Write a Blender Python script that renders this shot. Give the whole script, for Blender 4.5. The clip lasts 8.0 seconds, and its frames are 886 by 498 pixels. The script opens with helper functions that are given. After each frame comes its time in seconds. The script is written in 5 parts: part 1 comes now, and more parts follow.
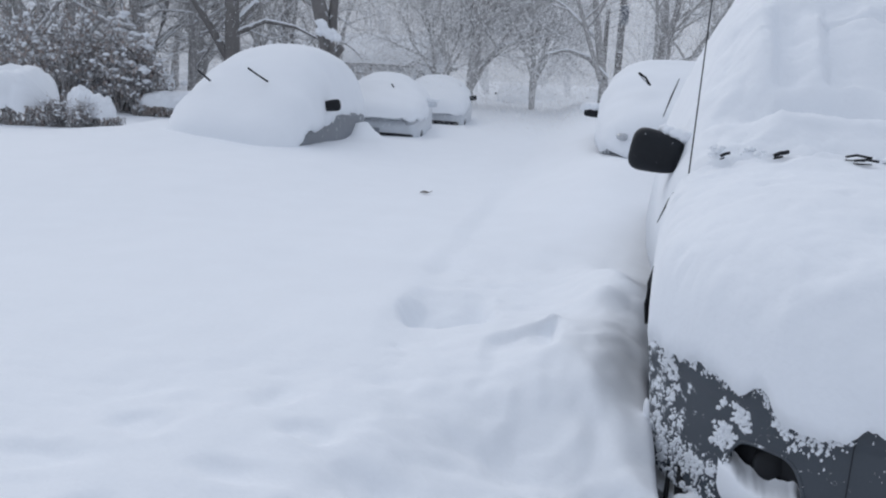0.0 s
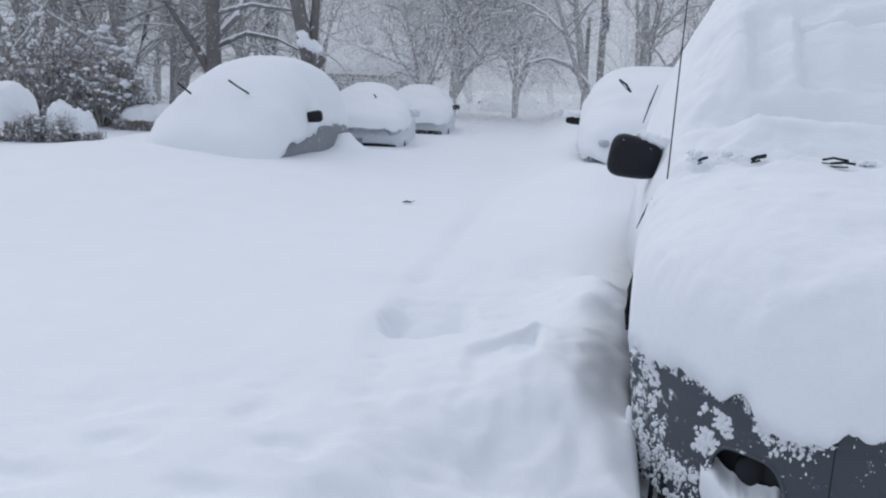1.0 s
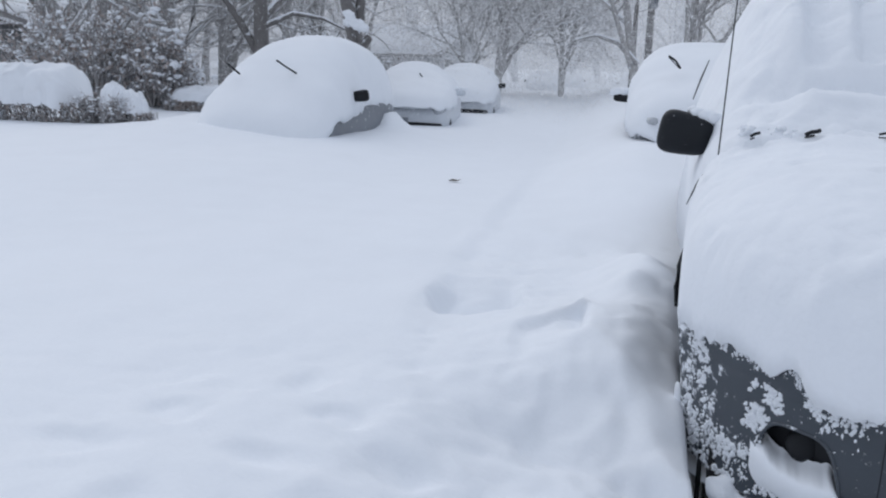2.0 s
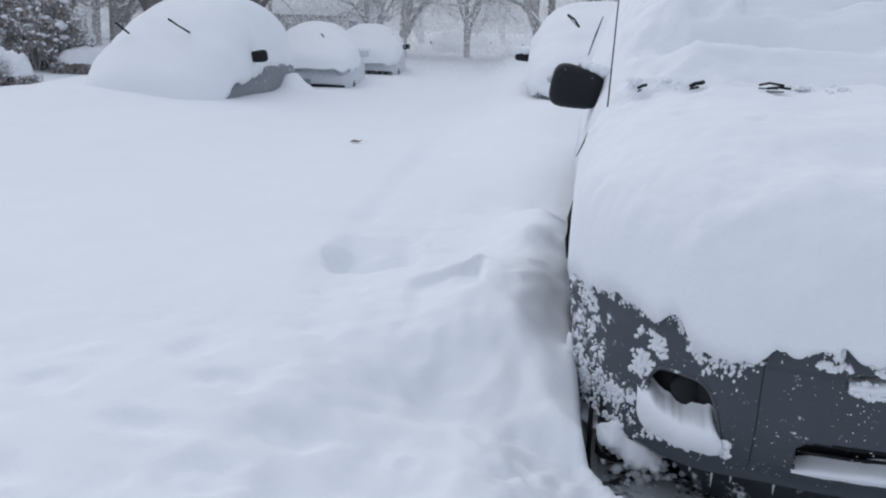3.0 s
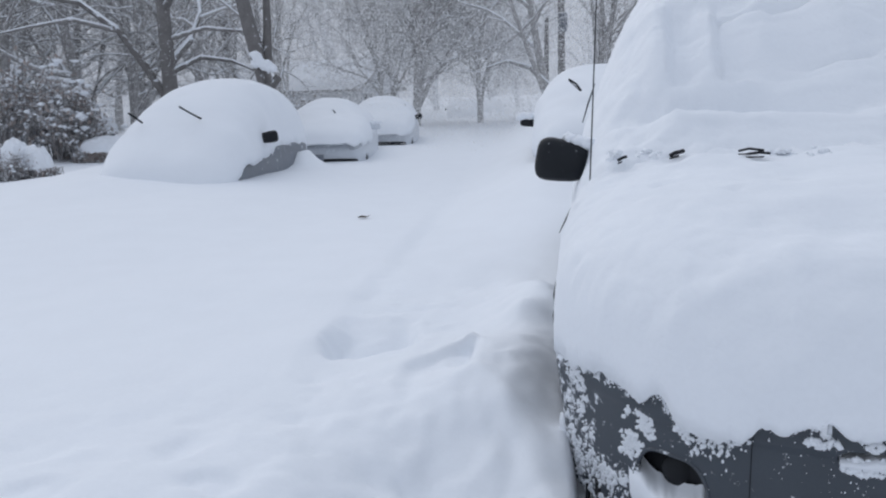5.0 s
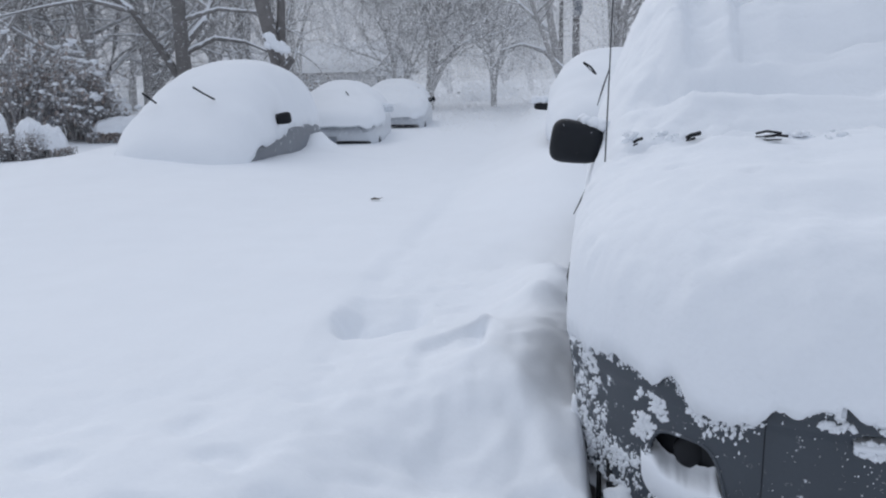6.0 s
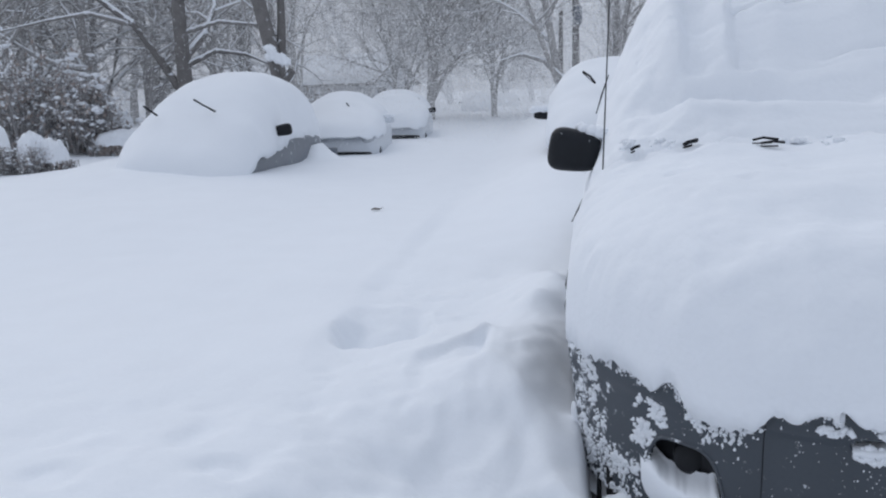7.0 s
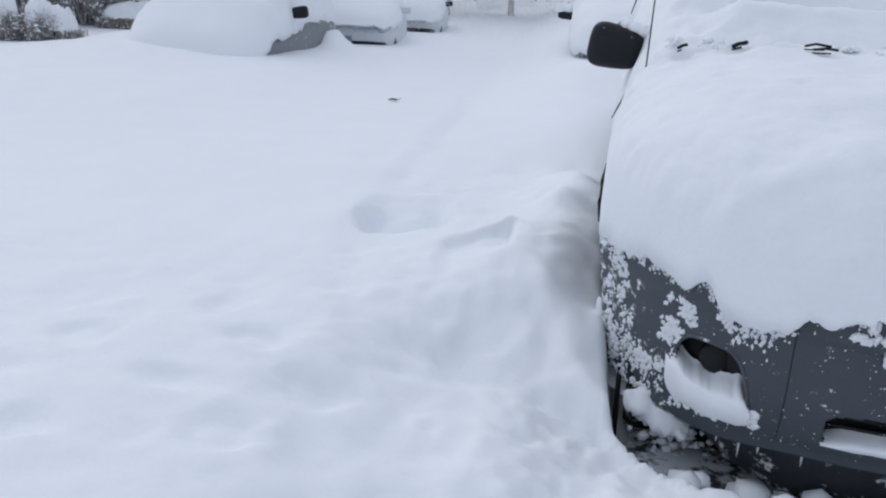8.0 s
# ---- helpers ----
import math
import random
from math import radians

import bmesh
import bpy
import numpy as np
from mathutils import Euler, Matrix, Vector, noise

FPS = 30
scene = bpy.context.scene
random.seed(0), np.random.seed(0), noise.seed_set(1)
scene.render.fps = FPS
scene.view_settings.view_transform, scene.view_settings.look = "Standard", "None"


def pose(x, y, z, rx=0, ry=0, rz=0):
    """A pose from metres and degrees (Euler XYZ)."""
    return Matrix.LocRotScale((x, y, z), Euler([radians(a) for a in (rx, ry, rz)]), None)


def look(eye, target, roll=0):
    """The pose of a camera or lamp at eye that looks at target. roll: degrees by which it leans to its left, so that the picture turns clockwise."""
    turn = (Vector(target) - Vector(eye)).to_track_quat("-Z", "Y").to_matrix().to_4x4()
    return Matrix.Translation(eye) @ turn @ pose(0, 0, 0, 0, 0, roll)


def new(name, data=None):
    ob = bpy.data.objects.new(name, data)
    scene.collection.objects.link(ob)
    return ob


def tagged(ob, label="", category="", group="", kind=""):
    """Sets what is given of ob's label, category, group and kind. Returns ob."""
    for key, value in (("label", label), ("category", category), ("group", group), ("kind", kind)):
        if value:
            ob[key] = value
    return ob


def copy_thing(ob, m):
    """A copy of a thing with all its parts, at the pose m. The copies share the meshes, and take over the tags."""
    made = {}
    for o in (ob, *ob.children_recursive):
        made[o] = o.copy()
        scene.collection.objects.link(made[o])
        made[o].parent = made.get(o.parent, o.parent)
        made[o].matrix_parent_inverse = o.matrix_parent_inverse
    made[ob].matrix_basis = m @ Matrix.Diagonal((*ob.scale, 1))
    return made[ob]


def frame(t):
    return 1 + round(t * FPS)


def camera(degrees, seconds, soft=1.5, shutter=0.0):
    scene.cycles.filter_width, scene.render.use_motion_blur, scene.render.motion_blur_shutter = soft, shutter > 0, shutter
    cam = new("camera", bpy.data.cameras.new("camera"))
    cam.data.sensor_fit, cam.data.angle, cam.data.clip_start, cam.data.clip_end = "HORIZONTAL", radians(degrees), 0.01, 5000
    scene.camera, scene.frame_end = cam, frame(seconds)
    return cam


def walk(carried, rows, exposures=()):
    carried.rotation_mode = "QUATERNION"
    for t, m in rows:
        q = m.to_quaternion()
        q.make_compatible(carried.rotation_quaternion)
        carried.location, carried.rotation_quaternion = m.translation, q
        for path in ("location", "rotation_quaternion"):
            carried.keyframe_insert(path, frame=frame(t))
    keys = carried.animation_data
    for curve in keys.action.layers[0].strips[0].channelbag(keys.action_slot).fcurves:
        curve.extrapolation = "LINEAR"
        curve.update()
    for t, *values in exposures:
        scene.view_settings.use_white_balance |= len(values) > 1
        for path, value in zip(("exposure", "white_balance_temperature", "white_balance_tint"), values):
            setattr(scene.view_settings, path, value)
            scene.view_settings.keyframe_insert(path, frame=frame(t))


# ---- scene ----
cam = camera(55.39, 8.0, soft=2.1)
PATH = [
    (0, (-0.2321, -0.0747, 1.4457), (-0.9133, 4.7817, 0.4703), 3.047),
    (0.5, (-0.2277, -0.0869, 1.4478), (-0.9950, 4.7728, 0.5564), 2.417),
    (1, (-0.2069, -0.0488, 1.4429), (-0.8136, 4.8288, 0.5258), 2.241),
    (1.2, (-0.2200, -0.0699, 1.4450), (-0.7613, 4.8168, 0.5356), 2.438),
    (2.3, (-0.2115, -0.0806, 1.4143), (-1.1393, 4.7026, 0.2918), 1.537),
    (2.5, (-0.1840, -0.0541, 1.3954), (-0.9135, 4.7511, 0.2215), 2.233),
    (3, (-0.1522, -0.0340, 1.3986), (-0.4817, 4.8001, 0.1646), 1.748),
    (3.5, (-0.1108, -0.0138, 1.4092), (-0.5062, 4.8236, 0.2076), -0.150),
    (4, (-0.0713, 0.0484, 1.4399), (-0.8036, 4.7379, -0.1325), -0.273),
    (4.5, (-0.0280, 0.0204, 1.4778), (-0.7048, 4.8784, 0.5074), -0.559),
    (5, (-0.0057, 0.0051, 1.4687), (-0.4986, 4.9037, 0.5965), -1.745),
    (5.2, (0.0012, 0.0087, 1.4704), (-0.4386, 4.9092, 0.5810), -1.853),
    (6.3, (-0.0162, 0.0042, 1.4482), (-0.6186, 4.8721, 0.4787), -1.327),
    (6.5, (-0.0151, 0.0006, 1.4462), (-0.6260, 4.8738, 0.5084), -1.392),
    (7, (0.0000, 0.0000, 1.4500), (-0.5738, 4.8843, 0.5474), -1.800),
    (7.5, (-0.0402, 0.0156, 1.4180), (-0.4889, 4.8175, 0.0989), 2.596),
    (8, (-0.1167, -0.0048, 1.3970), (-0.6690, 4.7424, -0.0723), 2.131),
]
walk(cam, [(t, look(eye, target, roll)) for t, eye, target, roll in PATH],
     exposures=((0, 0.0), (0.5, 0.06), (1.2, 0.03), (2.5, 0.03), (3.5, 0.0), (4.0, 0.08), (4.5, 0.02), (7.0, 0.0), (8.0, 0.06)))

# ---- world and light: a thick overcast snow sky ----
SUN_UP, SUN_TURN = radians(42), radians(322)
world = bpy.data.worlds.new("overcast")
scene.world = world
world.use_nodes = True
wn, wl = world.node_tree.nodes, world.node_tree.links
bg = wn["Background"]
sky = wn.new("ShaderNodeTexSky")
sky.sky_type = "NISHITA"
sky.sun_disc = False
sky.sun_elevation, sky.sun_rotation = SUN_UP, SUN_TURN
sky.dust_density = 6.0
skyk = wn.new("ShaderNodeVectorMath")
skyk.operation = "SCALE"
skyk.inputs["Scale"].default_value = 0.10
wl.new(sky.outputs["Color"], skyk.inputs[0])
coord = wn.new("ShaderNodeTexCoord")
sep = wn.new("ShaderNodeSeparateXYZ")
wl.new(coord.outputs["Generated"], sep.inputs[0])
ramp = wn.new("ShaderNodeValToRGB")          # cloud deck: brighter towards the zenith
ramp.color_ramp.elements[0].position, ramp.color_ramp.elements[0].color = 0.0, (0.69, 0.745, 0.86, 1)
ramp.color_ramp.elements[1].position, ramp.color_ramp.elements[1].color = 1.0, (0.75, 0.845, 1.02, 1)
wl.new(sep.outputs["Z"], ramp.inputs[0])
mixw = wn.new("ShaderNodeMix")
mixw.data_type = "RGBA"
mixw.inputs[0].default_value = 0.9
wl.new(skyk.outputs[0], mixw.inputs[6])
wl.new(ramp.outputs[0], mixw.inputs[7])
wl.new(mixw.outputs[2], bg.inputs["Color"])
bg.inputs["Strength"].default_value = 0.755

sun_data = bpy.data.lights.new("sun", "SUN")
sun_data.energy, sun_data.angle, sun_data.color = 0.7, radians(60), (0.97, 0.98, 1.0)
sun = new("sun", sun_data)
sun.matrix_world = look((0, 0, 30), Vector((0, 0, 30)) - Vector((math.sin(SUN_TURN) * math.cos(SUN_UP), math.cos(SUN_TURN) * math.cos(SUN_UP), math.sin(SUN_UP))))


# ---- materials ----
def material(name, base, rough=0.8, metal=0.0, vary=0.15, scale=6.0, fine=80.0, bump=0.3, dist=0.004, spec=0.5, snow=None, per_object=0.0, coat=0.0, spray=None):
    """A surface with colour variation at two scales and relief. snow=(coverage, scale, up): snow stuck on it, more where it faces up."""
    m = bpy.data.materials.new(name)
    m.use_nodes = True
    n, l = m.node_tree.nodes, m.node_tree.links
    p = n["Principled BSDF"]
    p.inputs["Roughness"].default_value = rough
    p.inputs["Metallic"].default_value = metal
    p.inputs["Specular IOR Level"].default_value = spec
    p.inputs["Coat Weight"].default_value = coat
    tc = n.new("ShaderNodeTexCoord")
    big, small = n.new("ShaderNodeTexNoise"), n.new("ShaderNodeTexNoise")
    big.inputs["Scale"].default_value, small.inputs["Scale"].default_value = scale, fine
    big.inputs["Detail"].default_value = small.inputs["Detail"].default_value = 4
    for q in (big, small):
        l.new(tc.outputs["Object"], q.inputs["Vector"])
    add = n.new("ShaderNodeMath")
    add.operation = "ADD"
    l.new(big.outputs["Fac"], add.inputs[0])
    l.new(small.outputs["Fac"], add.inputs[1])
    rng = n.new("ShaderNodeMapRange")
    rng.inputs["From Min"].default_value, rng.inputs["From Max"].default_value = 0.6, 1.4
    rng.inputs["To Min"].default_value, rng.inputs["To Max"].default_value = 1 - vary, 1 + vary
    l.new(add.outputs[0], rng.inputs["Value"])
    value = rng.outputs[0]
    if per_object:
        info = n.new("ShaderNodeObjectInfo")
        r2 = n.new("ShaderNodeMapRange")
        r2.inputs["To Min"].default_value, r2.inputs["To Max"].default_value = 1 - per_object, 1 + per_object
        l.new(info.outputs["Random"], r2.inputs["Value"])
        mul = n.new("ShaderNodeMath")
        mul.operation = "MULTIPLY"
        l.new(value, mul.inputs[0])
        l.new(r2.outputs[0], mul.inputs[1])
        value = mul.outputs[0]
    col = n.new("ShaderNodeVectorMath")
    col.operation = "SCALE"
    col.inputs[0].default_value = base
    l.new(value, col.inputs["Scale"])
    out = col.outputs[0]
    if snow:
        cover, sscale, up = snow
        sn = n.new("ShaderNodeTexNoise")
        sn.inputs["Scale"].default_value, sn.inputs["Detail"].default_value, sn.inputs["Roughness"].default_value = sscale, 6, 0.7
        l.new(tc.outputs["Object"], sn.inputs["Vector"])
        geo = n.new("ShaderNodeNewGeometry")
        sz = n.new("ShaderNodeSeparateXYZ")
        l.new(geo.outputs["Normal"], sz.inputs[0])
        k = n.new("ShaderNodeMath")
        k.operation = "MULTIPLY_ADD"
        k.inputs[1].default_value = up
        l.new(sz.outputs["Z"], k.inputs[0])
        l.new(sn.outputs["Fac"], k.inputs[2])
        if spray:      # more frozen spray towards the corners and the upper rim
            axes = n.new("ShaderNodeSeparateXYZ")
            l.new(tc.outputs["Object"], axes.inputs[0])
            side = n.new("ShaderNodeMath")
            side.operation = "ABSOLUTE"
            l.new(axes.outputs["X"], side.inputs[0])
            for source, lo, hi, gain in ((side.outputs[0], *spray[0]), (axes.outputs["Z"], *spray[1])):
                g = n.new("ShaderNodeMapRange")
                g.inputs["From Min"].default_value, g.inputs["From Max"].default_value, g.inputs["To Max"].default_value = lo, hi, gain
                l.new(source, g.inputs["Value"])
                plus = n.new("ShaderNodeMath")
                l.new(k.outputs[0], plus.inputs[0])
                l.new(g.outputs[0], plus.inputs[1])
                k = plus
        th = n.new("ShaderNodeMapRange")
        th.inputs["From Min"].default_value, th.inputs["From Max"].default_value = 1 - cover - 0.03, 1 - cover + 0.05
        l.new(k.outputs[0], th.inputs["Value"])
        mx = n.new("ShaderNodeMix")
        mx.data_type = "RGBA"
        l.new(th.outputs[0], mx.inputs[0])
        l.new(out, mx.inputs[6])
        mx.inputs[7].default_value = (0.82, 0.85, 0.89, 1)
        out = mx.outputs[2]
        rm = n.new("ShaderNodeMapRange")
        rm.inputs["To Min"].default_value, rm.inputs["To Max"].default_value = rough, 0.85
        l.new(th.outputs[0], rm.inputs["Value"])
        l.new(rm.outputs[0], p.inputs["Roughness"])
    l.new(out, p.inputs["Base Color"])
    b = n.new("ShaderNodeBump")
    b.inputs["Strength"].default_value, b.inputs["Distance"].default_value = bump, dist
    l.new(add.outputs[0], b.inputs["Height"])
    l.new(b.outputs[0], p.inputs["Normal"])
    return m


SNOW = material("snow", (0.86, 0.885, 0.92), 0.75, vary=0.02, scale=3, fine=60, bump=0.25, dist=0.006, spec=0.2)
SNOW_FLAT = material("packed_snow", (0.86, 0.885, 0.92), 0.8, vary=0.02, scale=5, fine=140, bump=0.3, dist=0.003, spec=0.2)
FLAKE = material("snowflakes", (0.97, 0.97, 0.97), 0.9, vary=0.01, bump=0.0, spec=0.1)
GREY_PAINT = material("grey_paint", (0.058, 0.068, 0.082), 0.45, vary=0.08, scale=9, fine=120, bump=0.12, dist=0.002, snow=(0.365, 26, 0.05))
BUMPER_GREY = material("grey_bumper_plastic", (0.050, 0.060, 0.074), 0.45, vary=0.08, scale=9, fine=120, bump=0.12, dist=0.002, snow=(0.33, 24, 0.04), spray=((0.74, 0.93, 0.17), (0.60, 0.66, 0.05)))
WET_GREY = material("silver_grey_paint", (0.15, 0.165, 0.19), 0.4, vary=0.1, scale=8, fine=90, bump=0.05, snow=(0.36, 6, 0.1))
WHITE_PAINT = material("white_paint", (0.62, 0.65, 0.69), 0.4, vary=0.06, scale=5, fine=60, bump=0.05, snow=(0.38, 12, 0.2))
BLACK = material("black_plastic", (0.009, 0.010, 0.013), 0.55, spec=0.3, vary=0.2, scale=20, fine=200, bump=0.15, dist=0.001)
MIRROR_BLACK = material("black_mirror_shell", (0.008, 0.010, 0.014), 0.5, spec=0.3, vary=0.2, scale=20, fine=200, bump=0.1, dist=0.001, snow=(0.30, 55, 0.04))
RUBBER = material("rubber", (0.018, 0.018, 0.02), 0.85, vary=0.2, scale=20, fine=150, bump=0.4, snow=(0.36, 11, 0.04))
LENS = material("lamp_lens", (0.45, 0.47, 0.5), 0.15, vary=0.15, scale=25, fine=90, bump=0.05, coat=0.5)
GLASS_DARK = material("dark_glass", (0.03, 0.035, 0.04), 0.08, vary=0.1, scale=3, fine=30, bump=0.02, snow=(0.4, 6, 0.2))
PLATE = material("number_plate", (0.26, 0.28, 0.31), 0.5, vary=0.1, scale=20, fine=100, bump=0.1)
BAR = material("plate_bars", (0.12, 0.14, 0.2), 0.6, vary=0.1, scale=20, fine=100, bump=0.1)
BARK = material("bark", (0.20, 0.19, 0.185), 0.9, vary=0.3, scale=5, fine=45, bump=0.8, dist=0.02, snow=(0.36, 7, 0.16), per_object=0.25)
# base colours lightened by distance to stand for haze; snow mask on top
BARK_GREY = material("hazed_streaked_bark", (0.34, 0.33, 0.325), 0.9, vary=0.3, scale=5, fine=45, bump=0.8, dist=0.02, snow=(0.38, 6, 0.18), per_object=0.2)
BARK_HAZED = material("hazed_bark", (0.36, 0.35, 0.345), 0.9, vary=0.2, scale=4, fine=40, bump=0.6, dist=0.02, snow=(0.36, 5, 0.12), per_object=0.1)
BARK_WHITE = material("far_hazed_bark", (0.50, 0.50, 0.51), 0.9, vary=0.2, scale=3, fine=30, bump=0.5, dist=0.02, snow=(0.42, 4, 0.1), per_object=0.1)
TWIG_SNOW_HAZED = material("hazed_snowy_twigs", (0.39, 0.372, 0.362), 0.9, vary=0.25, scale=4, fine=40, bump=0.5, dist=0.02, snow=(0.36, 5, 0.1), per_object=0.15)
TWIG_HAZED = material("hazed_twigs", (0.50, 0.49, 0.485), 0.9, vary=0.15, scale=3, fine=30, bump=0.4, dist=0.02, snow=(0.38, 4, 0.1), per_object=0.1)
LEAF = material("dry_leaves", (0.36, 0.31, 0.285), 0.8, vary=0.4, scale=7, fine=40, bump=0.3, snow=(0.47, 4, 0.12))
STEM = material("twigs", (0.36, 0.35, 0.35), 0.9, vary=0.3, scale=10, fine=60, bump=0.4, snow=(0.36, 9, 0.15))
PALE_WALL = material("pale_siding", (0.5, 0.51, 0.53), 0.9, vary=0.1, scale=3, fine=40, bump=0.3, snow=(0.4, 4, 0.1))
BRICK_WALL = material("weathered_siding", (0.2, 0.205, 0.21), 0.9, vary=0.2, scale=3, fine=40, bump=0.4, snow=(0.3, 5, 0.1))
WINDOW = material("house_glass", (0.03, 0.035, 0.045), 0.1, vary=0.1, scale=3, fine=30, bump=0.02)
WOOD_POLE = material("pole_wood", (0.20, 0.19, 0.185), 0.9, vary=0.3, scale=6, fine=60, bump=0.5, snow=(0.27, 5, 0.1))
DUSTY_BLACK = material("snow_dusted_plastic", (0.035, 0.04, 0.048), 0.6, spec=0.3, vary=0.2, scale=20, fine=200, bump=0.15, dist=0.001, snow=(0.42, 13, 0.1))
DEBRIS = material("dead_leaf", (0.1, 0.085, 0.07), 0.8, vary=0.3, scale=30, fine=200, bump=0.3)
ASPHALT = material("asphalt", (0.05, 0.05, 0.055), 0.7, vary=0.2, scale=10, fine=150, bump=0.5, snow=(0.56, 7, 0.0))


# ---- mesh helpers ----
def mesh_object(name, verts, faces, mat, smooth=True):
    me = bpy.data.meshes.new(name)
    me.from_pydata(verts, [], faces)
    me.materials.append(mat)
    if smooth:
        me.polygons.foreach_set("use_smooth", [True] * len(me.polygons))
    me.update()
    return new(name, me)


def piece(name, vf, mat, parent, label="", smooth=True):
    """One mesh as a part under a thing or a part."""
    ob = mesh_object(name, vf[0], vf[1], mat, smooth)
    ob.parent = parent
    if label:
        tagged(ob, label)
    return ob


def part(name, bm, mat, parent, label="", smooth=False):
    me = bpy.data.meshes.new(name)
    bm.to_mesh(me)
    bm.free()
    me.materials.append(mat)
    if smooth:
        me.polygons.foreach_set("use_smooth", [True] * len(me.polygons))
    ob = new(name, me)
    ob.parent = parent
    if label:
        tagged(ob, label)
    return ob


def thing(name, m, label, category, group="", kind=""):
    ob = new(name)
    ob.matrix_world = m
    return tagged(ob, label, category, group, kind)


def box(size, at=(0, 0, 0), bevel=0.0, turn=None, segments=2):
    bm = bmesh.new()
    bmesh.ops.create_cube(bm, size=1)
    bmesh.ops.scale(bm, vec=size, verts=bm.verts)
    if bevel:
        bmesh.ops.bevel(bm, geom=list(bm.edges), offset=bevel, segments=segments, affect="EDGES", profile=0.5)
    if turn:
        bmesh.ops.transform(bm, matrix=pose(0, 0, 0, *turn), verts=bm.verts)
    bmesh.ops.translate(bm, vec=at, verts=bm.verts)
    return bm


def join(*pieces):
    V, F = [], []
    for v, f in pieces:
        o = len(V)
        V += v
        F += [tuple(i + o for i in q) for q in f]
    return V, F


def tube(path, radii, sides=6, cap=True):
    """A tapered tube along a path of points."""
    pts = [Vector(p) for p in path]
    V, F = [], []
    for i, p in enumerate(pts):
        d = (pts[min(i + 1, len(pts) - 1)] - pts[max(i - 1, 0)]).normalized()
        a = d.orthogonal().normalized() if abs(d.z) > 0.95 else d.cross(Vector((0, 0, 1))).normalized()
        b = d.cross(a)
        for k in range(sides):
            t = 2 * math.pi * k / sides
            V.append(tuple(p + radii[i] * (math.cos(t) * a + math.sin(t) * b)))
    for i in range(len(pts) - 1):
        for k in range(sides):
            F.append((i * sides + k, i * sides + (k + 1) % sides, (i + 1) * sides + (k + 1) % sides, (i + 1) * sides + k))
    if cap:
        F.append(tuple(range(sides))[::-1])
        F.append(tuple(range((len(pts) - 1) * sides, len(pts) * sides)))
    return V, F


def rings(sections, closed=False, ends=False):
    """Faces over rows of points, all rows of one length."""
    n = len(sections[0])
    V = [tuple(p) for s in sections for p in s]
    F = []
    for i in range(len(sections) - 1):
        for k in range(n if closed else n - 1):
            j = (k + 1) % n
            F.append((i * n + k, i * n + j, (i + 1) * n + j, (i + 1) * n + k))
    if ends:
        F.append(tuple(range(n))[::-1])
        F.append(tuple(range((len(sections) - 1) * n, len(sections) * n)))
    return V, F


def curve(table, t):
    """Smooth interpolation in a short table of (t, value)."""
    if t <= table[0][0]:
        return table[0][1]
    for i in range(len(table) - 1):
        (a, va), (b, vb) = table[i], table[i + 1]
        if t <= b:
            va0 = table[max(i - 1, 0)]
            vb1 = table[min(i + 2, len(table) - 1)]
            ma = (vb - va0[1]) / max(b - va0[0], 1e-6)
            mb = (vb1[1] - va) / max(vb1[0] - a, 1e-6)
            h, s = b - a, (t - a) / (b - a)
            return (2 * s**3 - 3 * s**2 + 1) * va + (s**3 - 2 * s**2 + s) * h * ma + (3 * s**2 - 2 * s**3) * vb + (s**3 - s**2) * h * mb
    return table[-1][1]


def fbm(x, y, z, s, o=4):
    return noise.fractal(Vector((x * s, y * s, z * s)), 1.0, 2.0, o)


def step(a, b, x):
    t = min(max((x - a) / (b - a), 0), 1)
    return t * t * (3 - 2 * t)


def bump2(x, y, cx, cy, sx, sy):
    return math.exp(-((x - cx) / sx) ** 2 - ((y - cy) / sy) ** 2)


def clump(at, r, rnd, flat=0.7, thin=1.0, wild=0.5):
    """A small uneven lump: a knocked-about octahedron, subdivided once."""
    bm = bmesh.new()
    bmesh.ops.create_icosphere(bm, subdivisions=1, radius=1)
    V = []
    for v in bm.verts:
        k = r * (1 - wild / 2 + wild * rnd.random())
        V.append((at[0] + v.co.x * k, at[1] + v.co.y * k * thin, at[2] + v.co.z * k * flat))
    F = [tuple(v.index for v in f.verts) for f in bm.faces]
    bm.free()
    return V, F


